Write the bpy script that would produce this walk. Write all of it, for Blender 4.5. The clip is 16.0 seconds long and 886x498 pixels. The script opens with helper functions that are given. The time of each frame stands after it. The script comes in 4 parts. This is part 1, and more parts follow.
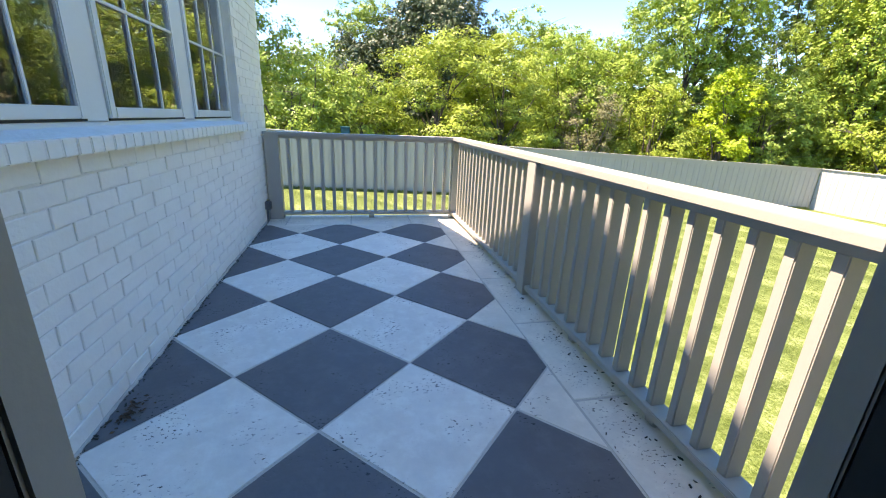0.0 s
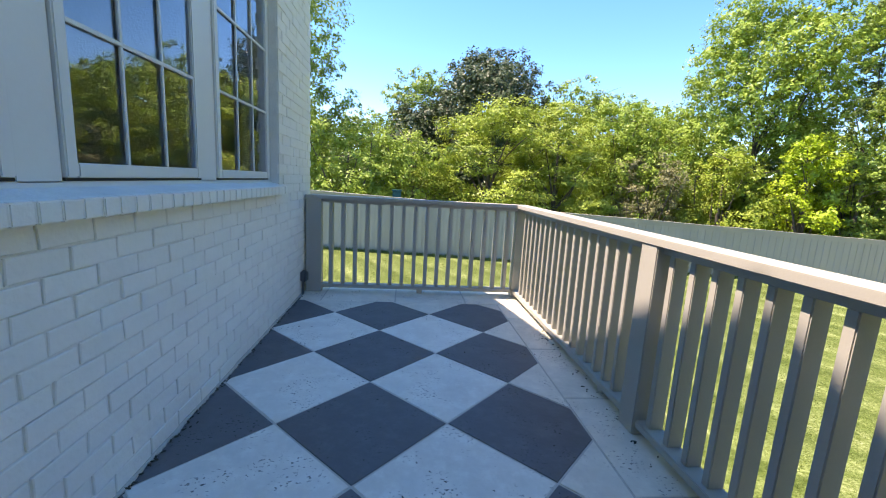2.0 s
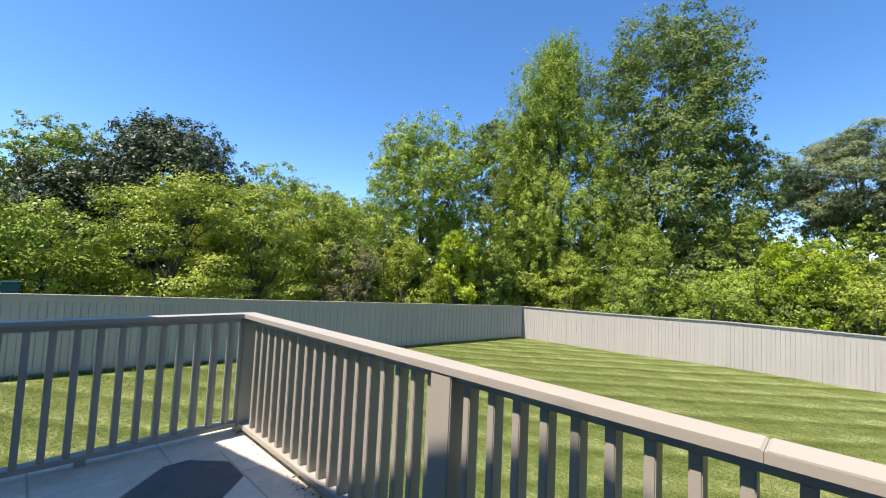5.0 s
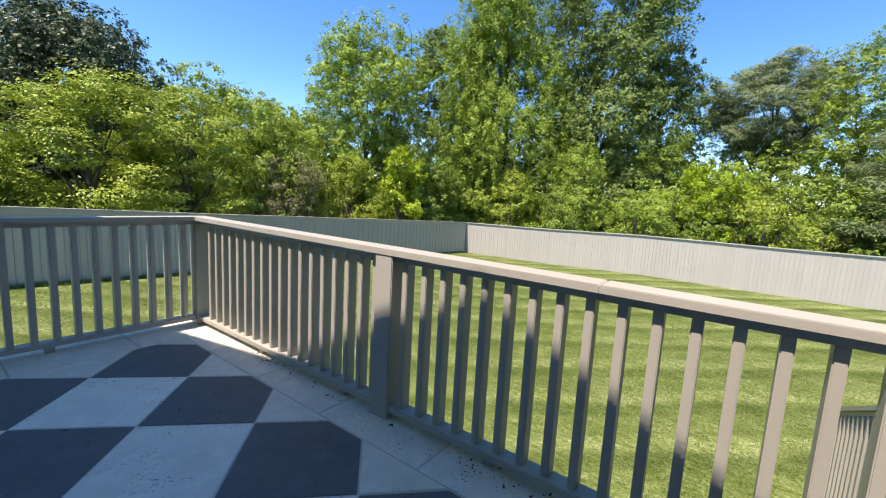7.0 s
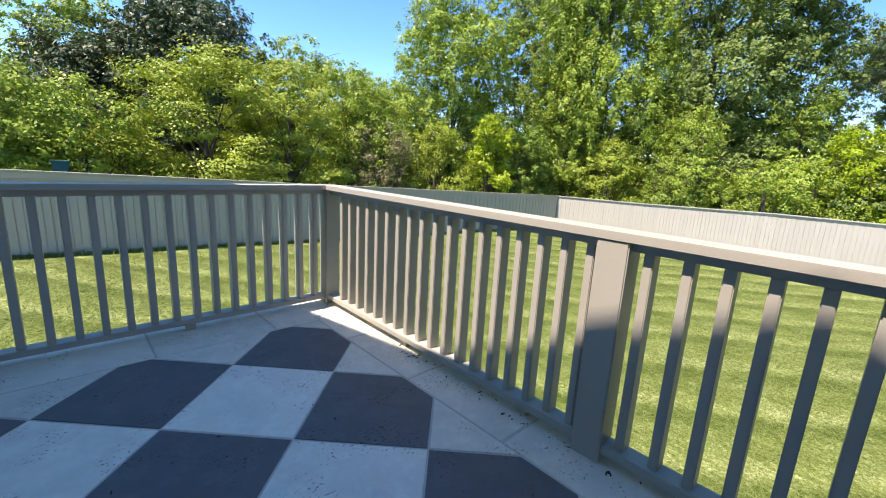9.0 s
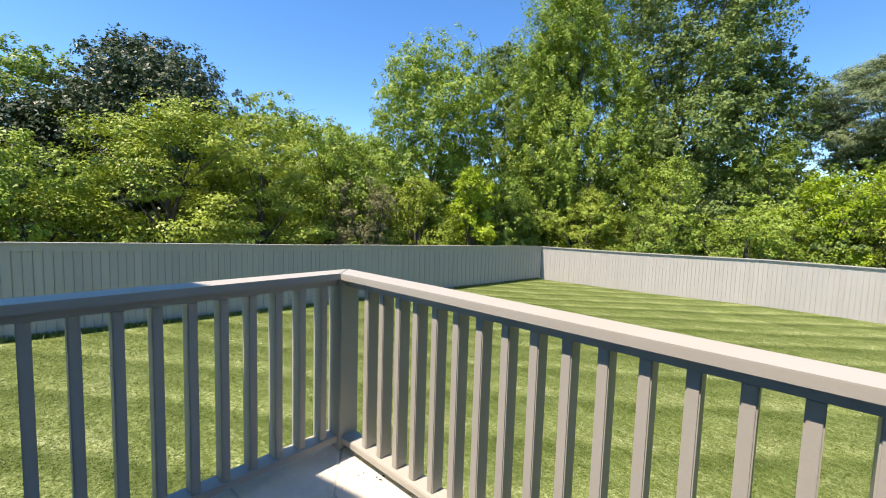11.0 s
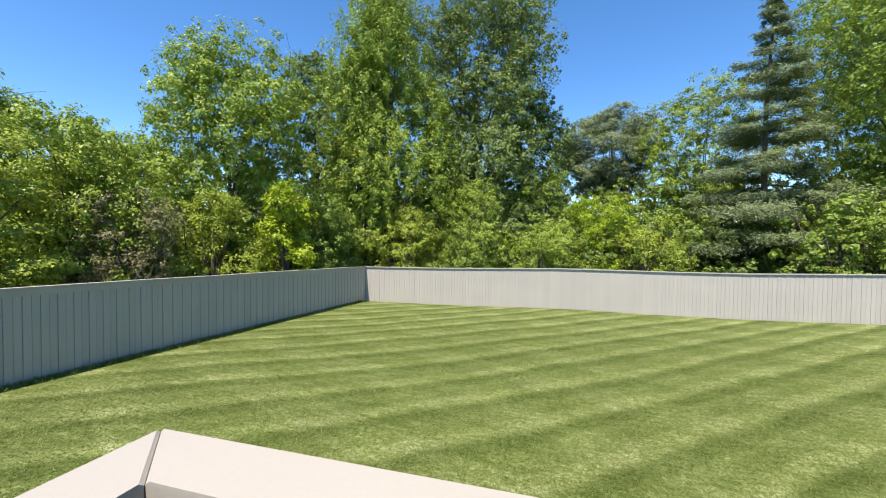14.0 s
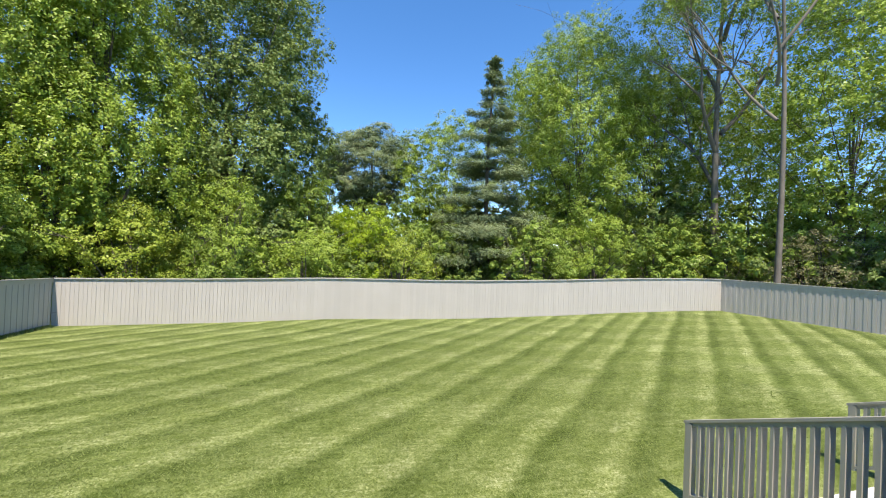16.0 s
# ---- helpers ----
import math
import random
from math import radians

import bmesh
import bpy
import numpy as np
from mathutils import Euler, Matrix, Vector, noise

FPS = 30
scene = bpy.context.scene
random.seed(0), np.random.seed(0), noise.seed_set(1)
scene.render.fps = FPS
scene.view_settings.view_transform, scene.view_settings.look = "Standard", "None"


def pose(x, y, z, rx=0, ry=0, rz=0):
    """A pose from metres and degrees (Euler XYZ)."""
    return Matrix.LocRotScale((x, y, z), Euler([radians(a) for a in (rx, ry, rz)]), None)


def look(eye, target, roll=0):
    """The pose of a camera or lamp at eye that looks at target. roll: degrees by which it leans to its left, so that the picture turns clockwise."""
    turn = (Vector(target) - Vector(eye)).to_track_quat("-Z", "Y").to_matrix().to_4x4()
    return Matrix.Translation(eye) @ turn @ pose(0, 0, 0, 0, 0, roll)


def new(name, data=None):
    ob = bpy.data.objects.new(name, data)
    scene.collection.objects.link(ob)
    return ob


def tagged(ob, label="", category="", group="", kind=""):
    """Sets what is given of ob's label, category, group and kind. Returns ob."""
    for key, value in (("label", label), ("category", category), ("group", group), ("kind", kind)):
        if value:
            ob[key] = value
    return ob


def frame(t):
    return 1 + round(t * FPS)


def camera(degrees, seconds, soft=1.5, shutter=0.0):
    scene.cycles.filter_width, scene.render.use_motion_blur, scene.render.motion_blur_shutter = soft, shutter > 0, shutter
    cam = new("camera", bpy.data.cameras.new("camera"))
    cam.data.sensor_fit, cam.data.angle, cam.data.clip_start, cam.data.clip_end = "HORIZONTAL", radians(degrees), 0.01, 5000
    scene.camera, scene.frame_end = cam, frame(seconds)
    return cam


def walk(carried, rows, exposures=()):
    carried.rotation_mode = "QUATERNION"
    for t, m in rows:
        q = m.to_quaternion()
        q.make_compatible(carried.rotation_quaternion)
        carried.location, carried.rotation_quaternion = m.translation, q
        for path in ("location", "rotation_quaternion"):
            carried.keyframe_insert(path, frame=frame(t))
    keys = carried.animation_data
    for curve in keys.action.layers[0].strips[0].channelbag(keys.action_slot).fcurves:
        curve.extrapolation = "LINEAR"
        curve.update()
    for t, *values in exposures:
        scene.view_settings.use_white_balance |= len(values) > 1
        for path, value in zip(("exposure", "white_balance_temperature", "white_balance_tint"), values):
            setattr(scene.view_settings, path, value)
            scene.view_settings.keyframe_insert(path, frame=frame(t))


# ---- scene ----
cam = camera(95.0, 16.0, soft=1.1)
# seconds, eye, target, roll
PATH = [
    (0, (0.186, -2.263, 1.238), (0.597, -0.403, 0.627), 2.5),
    (0.5, (0.229, -2.122, 1.223), (0.499, -0.224, 0.652), 2.4),
    (1, (0.229, -1.847, 1.208), (0.393, 0.08, 0.698), 2.5),
    (1.5, (0.196, -1.657, 1.217), (0.325, 0.293, 0.79), 2.7),
    (2, (0.185, -1.454, 1.233), (0.376, 0.509, 0.902), 3.2),
    (2.5, (0.178, -1.195, 1.299), (0.542, 0.758, 1.07), 3.6),
    (3, (0.178, -1.062, 1.333), (0.791, 0.837, 1.21), 3.9),
    (3.5, (0.123, -0.88, 1.372), (1.014, 0.91, 1.353), 3.9),
    (4, (0.062, -0.783, 1.42), (1.197, 0.862, 1.488), 3.4),
    (4.5, (0.046, -0.79, 1.442), (1.365, 0.708, 1.571), 3.0),
    (4.7, (0.024, -0.833, 1.444), (1.397, 0.613, 1.589), 2.8),
    (6.8, (-0.261, -1.202, 1.354), (1.356, -0.041, 1.158), 3.1),
    (7, (-0.271, -1.202, 1.334), (1.333, -0.036, 1.075), 3.2),
    (7.5, (-0.271, -1.116, 1.283), (1.272, 0.093, 0.884), 3.5),
    (8, (-0.235, -0.829, 1.235), (1.224, 0.456, 0.766), 3.5),
    (8.5, (-0.238, -0.564, 1.242), (1.149, 0.8, 0.774), 3.3),
    (9, (-0.21, -0.278, 1.244), (1.14, 1.14, 0.834), 3.2),
    (9.2, (-0.175, -0.141, 1.267), (1.161, 1.299, 0.89), 2.9),
    (11.3, (0.181, 1.067, 1.358), (1.6611, 2.4067, 1.2373), 1.67),
    (11.5, (0.207, 1.159, 1.366), (1.6976, 2.4892, 1.2722), 1.57),
    (12, (0.319, 1.36, 1.392), (1.8839, 2.6038, 1.3292), 1.37),
    (12.5, (0.419, 1.578, 1.374), (2.0750, 2.6985, 1.3283), 1.18),
    (13, (0.553, 1.844, 1.387), (2.3032, 2.8110, 1.3448), 0.90),
    (13.5, (0.682, 2.013, 1.373), (2.5208, 2.7982, 1.3252), 0.64),
    (14, (0.929, 2.228, 1.387), (2.8485, 2.7872, 1.3326), 0.60),
    (14.5, (1.072, 2.315, 1.358), (3.0517, 2.5938, 1.3043), 0.89),
    (15, (1.215, 2.471, 1.348), (3.2142, 2.4309, 1.3072), 1.36),
    (15.5, (1.325, 2.556, 1.34), (3.2947, 2.2097, 1.3274), 1.94),
    (16, (1.345, 2.594, 1.367), (3.2573, 2.0087, 1.3872), 2.30),
]
EXPOSURES = [
    (0, 2.25, 8400, 24), (1, 2.03, 8250, 23), (2, 1.76, 8100, 22), (3, 1.38, 7900, 21), (4, 1.02, 7700, 20),
    (7, 1.1, 7700, 18), (8, 1.33, 7900, 19), (9, 1.4, 7900, 19), (11.5, 1.0, 7600, 17), (13.5, 0.93, 7500, 16), (16, 1.06, 7500, 16),
]
walk(cam, [(t, look(eye, target, roll)) for t, eye, target, roll in PATH], EXPOSURES)

# ---- world, sun ----
SUN = Vector((0.413, -0.083, -0.907)).normalized()
world = bpy.data.worlds.new("world")
scene.world = world
world.use_nodes = True
wn = world.node_tree
sky = wn.nodes.new("ShaderNodeTexSky")
sky.sky_type = "NISHITA"
sky.sun_disc = False
sky.sun_elevation = radians(65)
sky.sun_rotation = radians(-78.6)
sky.air_density, sky.dust_density, sky.ozone_density = 0.85, 0.0, 3.0
sky.altitude = 1500
deep = wn.nodes.new("ShaderNodeHueSaturation")
deep.inputs["Saturation"].default_value = 1.26
deep.inputs["Value"].default_value = 1.12
wn.links.new(sky.outputs[0], deep.inputs["Color"])
wn.links.new(deep.outputs[0], wn.nodes["Background"].inputs[0])
wn.nodes["Background"].inputs[1].default_value = 0.15
sun = new("sun", bpy.data.lights.new("sun", "SUN"))
sun.data.energy, sun.data.angle, sun.data.color = 4.1, radians(0.55), (1.0, 0.96, 0.89)
sun.matrix_world = look((0, 0, 30), Vector((0, 0, 30)) + SUN)

# ---- materials ----


def material(name, color, rough=0.6, metal=0.0, vary=0.12, scale=6.0, fine=60.0, bump=0.15, spec=0.4, island=0.0, random_object=0.0, dark=None):
    """Base colour with variation at two scales, a fine relief, and optional variation from piece to piece."""
    m = bpy.data.materials.new(name)
    m.use_nodes = True
    nt = m.node_tree
    b = nt.nodes["Principled BSDF"]
    tc = nt.nodes.new("ShaderNodeTexCoord")
    geo = nt.nodes.new("ShaderNodeNewGeometry")
    n1, n2 = nt.nodes.new("ShaderNodeTexNoise"), nt.nodes.new("ShaderNodeTexNoise")
    n1.inputs["Scale"].default_value, n2.inputs["Scale"].default_value = scale, fine
    n1.inputs["Detail"].default_value, n2.inputs["Detail"].default_value = 4, 3
    for n in (n1, n2):
        nt.links.new(geo.outputs["Position"], n.inputs["Vector"])
    add = nt.nodes.new("ShaderNodeMath")
    add.operation = "MULTIPLY_ADD"
    nt.links.new(n2.outputs[0], add.inputs[0])
    add.inputs[1].default_value = 0.4
    nt.links.new(n1.outputs[0], add.inputs[2])
    last = add.outputs[0]
    for on, source in ((island, ("geo", "Random Per Island")), (random_object, ("info", "Random"))):
        if on:
            node = geo if source[0] == "geo" else nt.nodes.new("ShaderNodeObjectInfo")
            ma = nt.nodes.new("ShaderNodeMath")
            ma.operation = "MULTIPLY_ADD"
            nt.links.new(node.outputs[source[1]], ma.inputs[0])
            ma.inputs[1].default_value = on
            nt.links.new(last, ma.inputs[2])
            last = ma.outputs[0]
    top = 1.2 + island + random_object
    ramp = nt.nodes.new("ShaderNodeMapRange")
    nt.links.new(last, ramp.inputs[0])
    ramp.inputs[1].default_value, ramp.inputs[2].default_value = 0.25, top
    ramp.inputs[3].default_value, ramp.inputs[4].default_value = 0.0, 1.0
    mix = nt.nodes.new("ShaderNodeMix")
    mix.data_type = "RGBA"
    nt.links.new(ramp.outputs[0], mix.inputs[0])
    low = dark or [c * (1 - vary) for c in color]
    mix.inputs[6].default_value = (*low, 1)
    mix.inputs[7].default_value = (*[min(1, c * (1 + vary)) for c in color], 1)
    nt.links.new(mix.outputs[2], b.inputs["Base Color"])
    b.inputs["Roughness"].default_value, b.inputs["Metallic"].default_value = rough, metal
    b.inputs["Specular IOR Level"].default_value = spec
    if bump:
        bu = nt.nodes.new("ShaderNodeBump")
        bu.inputs["Strength"].default_value, bu.inputs["Distance"].default_value = bump, 0.01
        nt.links.new(n2.outputs[0], bu.inputs["Height"])
        nt.links.new(bu.outputs[0], b.inputs["Normal"])
    return m


def travertine(name, color, pit, pit_color):
    """Stone with cloudy veins and clusters of small dark pits."""
    m = material(name, color, rough=0.55, vary=0.24, scale=4.5, fine=30, bump=0.12, random_object=0.35)
    nt = m.node_tree
    b = nt.nodes["Principled BSDF"]
    geo = nt.nodes.new("ShaderNodeNewGeometry")
    vor, cl, warp = nt.nodes.new("ShaderNodeTexNoise"), nt.nodes.new("ShaderNodeTexNoise"), nt.nodes.new("ShaderNodeMapping")
    warp.inputs["Scale"].default_value = (1.0, 1.6, 1.0)
    nt.links.new(geo.outputs["Position"], warp.inputs[0])
    nt.links.new(warp.outputs[0], vor.inputs["Vector"])
    nt.links.new(geo.outputs["Position"], cl.inputs["Vector"])
    vor.inputs["Scale"].default_value, vor.inputs["Detail"].default_value = 52, 3
    cl.inputs["Scale"].default_value, cl.inputs["Detail"].default_value = 4.2, 3
    r1, r2, mul = nt.nodes.new("ShaderNodeMapRange"), nt.nodes.new("ShaderNodeMapRange"), nt.nodes.new("ShaderNodeMath")
    for r, lo, hi, src in ((r1, 0.615, 0.64, vor), (r2, 0.51, 0.62, cl)):
        nt.links.new(src.outputs[0], r.inputs[0])
        r.inputs[1].default_value, r.inputs[2].default_value = lo, hi
    mul.operation = "MULTIPLY"
    nt.links.new(r1.outputs[0], mul.inputs[0])
    nt.links.new(r2.outputs[0], mul.inputs[1])
    mix = nt.nodes.new("ShaderNodeMix")
    mix.data_type = "RGBA"
    old = b.inputs["Base Color"].links[0].from_socket
    nt.links.new(mul.outputs[0], mix.inputs[0])
    nt.links.new(old, mix.inputs[6])
    mix.inputs[7].default_value = (*pit_color, 1)
    nt.links.new(mix.outputs[2], b.inputs["Base Color"])
    haze, hr, hm = nt.nodes.new("ShaderNodeTexNoise"), nt.nodes.new("ShaderNodeMapRange"), nt.nodes.new("ShaderNodeMix")
    haze.inputs["Scale"].default_value, haze.inputs["Detail"].default_value, haze.inputs["Roughness"].default_value = 9.0, 6, 0.7
    nt.links.new(geo.outputs["Position"], haze.inputs["Vector"])
    nt.links.new(haze.outputs[0], hr.inputs[0])
    hr.inputs[1].default_value, hr.inputs[2].default_value, hr.inputs[4].default_value = 0.5, 0.72, 0.55
    hm.data_type = "RGBA"
    nt.links.new(hr.outputs[0], hm.inputs[0])
    nt.links.new(old, hm.inputs[6])
    hm.inputs[7].default_value = (*[min(0.85, c * 1.22 + 0.015) for c in color], 1)
    nt.links.new(hm.outputs[2], mix.inputs[6])
    bu = nt.nodes.new("ShaderNodeBump")
    bu.invert = True
    bu.inputs["Strength"].default_value, bu.inputs["Distance"].default_value = pit, 0.006
    nt.links.new(mul.outputs[0], bu.inputs["Height"])
    nt.links.new(b.inputs["Normal"].links[0].from_socket, bu.inputs["Normal"])
    nt.links.new(bu.outputs[0], b.inputs["Normal"])
    return m


def foliage(name, a, b2, gloss=0.45, through_light=0.35):
    """Leaves that vary from a to b2 leaf by leaf and let some light through."""
    m = bpy.data.materials.new(name)
    m.use_nodes = True
    nt = m.node_tree
    b = nt.nodes["Principled BSDF"]
    geo = nt.nodes.new("ShaderNodeNewGeometry")
    n = nt.nodes.new("ShaderNodeTexNoise")
    n.inputs["Scale"].default_value = 0.7
    nt.links.new(geo.outputs["Position"], n.inputs["Vector"])
    av = nt.nodes.new("ShaderNodeMath")
    av.operation = "MULTIPLY_ADD"
    nt.links.new(geo.outputs["Random Per Island"], av.inputs[0])
    av.inputs[1].default_value = 0.6
    sub = nt.nodes.new("ShaderNodeMath")
    sub.operation = "MULTIPLY_ADD"
    nt.links.new(n.outputs[0], sub.inputs[0])
    sub.inputs[1].default_value, sub.inputs[2].default_value = 1.2, -0.4
    nt.links.new(sub.outputs[0], av.inputs[2])
    mix = nt.nodes.new("ShaderNodeMix")
    mix.data_type = "RGBA"
    mix.clamp_factor = True
    nt.links.new(av.outputs[0], mix.inputs[0])
    mix.inputs[6].default_value, mix.inputs[7].default_value = (*a, 1), (*b2, 1)
    nt.links.new(mix.outputs[2], b.inputs["Base Color"])
    b.inputs["Roughness"].default_value, b.inputs["Specular IOR Level"].default_value = gloss, 0.25
    tr, ms = nt.nodes.new("ShaderNodeBsdfTranslucent"), nt.nodes.new("ShaderNodeMixShader")
    nt.links.new(mix.outputs[2], tr.inputs[0])
    ms.inputs[0].default_value = through_light
    nt.links.new(b.outputs[0], ms.inputs[1])
    nt.links.new(tr.outputs[0], ms.inputs[2])
    nt.links.new(ms.outputs[0], nt.nodes["Material Output"].inputs[0])
    return m


def lawn_material():
    """Mown grass: light and dark passes of the mower, blotches, and a coarse blade grain."""
    m = material("grass", (0.114, 0.155, 0.05), rough=0.75, vary=0.28, scale=1.1, fine=26, bump=1.0, spec=0.15)
    nt = m.node_tree
    b = nt.nodes["Principled BSDF"]
    geo = nt.nodes.new("ShaderNodeNewGeometry")
    old = b.inputs["Base Color"].links[0].from_socket

    def scaled(factor, low, high, gain0, gain1):
        nonlocal old
        r = nt.nodes.new("ShaderNodeMapRange")
        r.data_type = "FLOAT_VECTOR"
        for k, name in enumerate(("From_Min_FLOAT3", "From_Max_FLOAT3", "To_Min_FLOAT3", "To_Max_FLOAT3")):
            socket = next(s for s in r.inputs if s.identifier == name)
            # thin turf a deeper green, bent blades paler: their shade and sunlight are put into the colour
            socket.default_value = ((low,) * 3, (high,) * 3, (gain0 ** 1.25, gain0, gain0 ** 2.2), (gain1 ** 1.2, gain1, gain1 ** 1.5))[k]
        nt.links.new(factor, next(s for s in r.inputs if s.identifier == "Vector"))
        v = nt.nodes.new("ShaderNodeVectorMath")
        v.operation = "MULTIPLY"
        nt.links.new(old, v.inputs[0])
        nt.links.new(next(s for s in r.outputs if s.identifier == "Vector"), v.inputs[1])
        old = v.outputs[0]

    # each pass of the mower leaves a pale line with a dark one beside it; peak: where the line lies across the stripes
    for turn, period, peak, low, high, gain0, gain1 in ((STRIPE, 1.30, 1.12, 0.62, 0.97, 0.96, 1.30), (STRIPE, 1.30, 0.76, 0.66, 0.97, 1.03, 0.72), (STRIPE + 62, 2.1, 0.0, 0.4, 0.6, 0.92, 1.08)):
        mp, wave = nt.nodes.new("ShaderNodeMapping"), nt.nodes.new("ShaderNodeTexWave")
        mp.inputs["Rotation"].default_value = (0, 0, radians(turn))
        nt.links.new(geo.outputs["Position"], mp.inputs[0])
        nt.links.new(mp.outputs[0], wave.inputs["Vector"])
        wave.inputs["Scale"].default_value = 2 * math.pi / (20 * period)
        wave.inputs["Phase Offset"].default_value = math.pi - 2 * math.pi * peak / period
        wave.inputs["Distortion"].default_value, wave.inputs["Detail"].default_value, wave.inputs["Detail Scale"].default_value = 1.5, 5, 1.6
        scaled(wave.outputs[1], low, high, gain0, gain1)
    for turn, stretch, scale, gain in ((STRIPE, 0.22, 16, 0.24), (STRIPE + 62, 0.3, 5, 0.18), (0, 1.0, 11, 0.24), (0, 1.0, 30, 0.44), (0, 1.0, 75, 0.5)):
        mp, n = nt.nodes.new("ShaderNodeMapping"), nt.nodes.new("ShaderNodeTexNoise")
        mp.inputs["Rotation"].default_value = (0, 0, radians(turn))
        mp.inputs["Scale"].default_value = (1, stretch, 1)
        nt.links.new(geo.outputs["Position"], mp.inputs[0])
        nt.links.new(mp.outputs[0], n.inputs["Vector"])
        n.inputs["Scale"].default_value, n.inputs["Detail"].default_value, n.inputs["Roughness"].default_value = scale, 5, 0.65
        scaled(n.outputs[0], 0.32, 0.68, 1 - gain, 1 + gain)
    nt.links.new(old, b.inputs["Base Color"])
    return m


def glass_material():
    m = bpy.data.materials.new("window_glass")
    m.use_nodes = True
    b = m.node_tree.nodes["Principled BSDF"]
    b.inputs["Base Color"].default_value = (0.9, 0.95, 1, 1)
    b.inputs["Roughness"].default_value, b.inputs["Transmission Weight"].default_value, b.inputs["IOR"].default_value = 0.0, 1.0, 1.75
    return m


STRIPE = -41.0
RAIL_PAINT = material("taupe_paint", (0.395, 0.380, 0.338), rough=0.45, vary=0.07, scale=2.5, fine=90, bump=0.06)
FENCE_PAINT = material("fence_paint", (0.435, 0.420, 0.385), rough=0.8, vary=0.10, scale=1.2, fine=30, bump=0.12, spec=0.2, random_object=0.5, island=0.2)
WHITE_BRICK = material("white_painted_brick", (0.85, 0.83, 0.76), rough=0.6, vary=0.08, scale=5, fine=45, bump=0.35, random_object=0.3)
MORTAR = material("painted_mortar", (0.80, 0.78, 0.71), rough=0.75, vary=0.12, scale=9, fine=80, bump=0.4)
TRIM = material("grey_white_trim_paint", (0.72, 0.73, 0.70), rough=0.4, vary=0.04, scale=3, fine=60, bump=0.03)
LIGHT_STONE = travertine("light_travertine", (0.74, 0.70, 0.62), 0.9, (0.07, 0.065, 0.055))
BORDER_STONE = travertine("border_travertine", (0.66, 0.61, 0.52), 0.8, (0.09, 0.08, 0.065))
DARK_STONE = travertine("dark_stone", (0.112, 0.114, 0.117), 0.9, (0.012, 0.012, 0.013))
GROUT = material("grout", (0.50, 0.47, 0.41), rough=0.9, vary=0.25, scale=7, fine=60, bump=0.4)
CONCRETE = material("pale_concrete", (0.62, 0.60, 0.56), rough=0.8, vary=0.1, scale=3, fine=40, bump=0.2)
ROOF = material("grey_shingle", (0.12, 0.115, 0.11), rough=0.85, vary=0.3, scale=5, fine=30, bump=0.4)
INSIDE = material("room_plaster", (0.55, 0.50, 0.42), rough=0.8, vary=0.06, scale=2, fine=30, bump=0.05)
WOODFLOOR = material("oak_floor", (0.28, 0.17, 0.09), rough=0.4, vary=0.25, scale=4, fine=30, bump=0.05)
# door seals, and the shade painted black under the casements
BLACK = material("black_seal_and_gap_shade", (0.012, 0.012, 0.012), rough=0.5, vary=0.2, bump=0.05)
METAL = material("galvanised_metal", (0.18, 0.18, 0.19), rough=0.45, metal=0.8, vary=0.2, scale=20, bump=0.1)
BARK = material("bark", (0.10, 0.085, 0.07), rough=0.9, vary=0.35, scale=2.5, fine=18, bump=0.9)
PALE_BARK = material("pale_bark", (0.15, 0.135, 0.115), rough=0.9, vary=0.3, scale=2.5, fine=18, bump=0.8)
SOIL = material("shaded_soil", (0.06, 0.05, 0.035), rough=0.95, vary=0.4, scale=3, fine=25, bump=0.6)
GRASS = lawn_material()
BLADES = foliage("grass_blade", (0.115, 0.17, 0.035), (0.27, 0.33, 0.12), gloss=0.6, through_light=0.4)
GLASS = glass_material()
LEAF = {
    "mid": foliage("mid_green_leaf", (0.13, 0.215, 0.03), (0.28, 0.385, 0.07), through_light=0.2),
    "bright": foliage("spring_green_leaf", (0.165, 0.26, 0.026), (0.35, 0.46, 0.08), through_light=0.2),
    "yellow": foliage("yellow_green_leaf", (0.19, 0.275, 0.022), (0.38, 0.46, 0.08), through_light=0.2),
    "lime": foliage("lime_leaf", (0.22, 0.34, 0.012), (0.39, 0.50, 0.04), through_light=0.24),
    "dark": foliage("dark_glossy_leaf", (0.036, 0.062, 0.026), (0.095, 0.13, 0.06), gloss=0.42, through_light=0.15),
    "deep": foliage("deep_green_leaf", (0.09, 0.155, 0.035), (0.23, 0.31, 0.085), gloss=0.55, through_light=0.24),
    "needle": foliage("pine_needle", (0.13, 0.19, 0.085), (0.30, 0.37, 0.19), gloss=0.55, through_light=0.25),
    "russet": foliage("russet_leaf", (0.15, 0.15, 0.07), (0.31, 0.30, 0.15), gloss=0.55, through_light=0.24),
}

# ---- building helpers ----


def part(name, bm, mat, parent=None, label="", smooth=False):
    """Links a bmesh, or takes a mesh, as one object under a thing."""
    if isinstance(bm, bmesh.types.BMesh):
        me = bpy.data.meshes.new(name)
        bmesh.ops.recalc_face_normals(bm, faces=bm.faces)
        bm.to_mesh(me)
        bm.free()
    else:
        me = bm
    if mat:
        me.materials.clear()
        me.materials.append(mat)
    if smooth:
        me.polygons.foreach_set("use_smooth", [True] * len(me.polygons))
    ob = new(name, me)
    if parent:
        ob.parent = parent
    if label:
        ob["label"] = label
    return ob


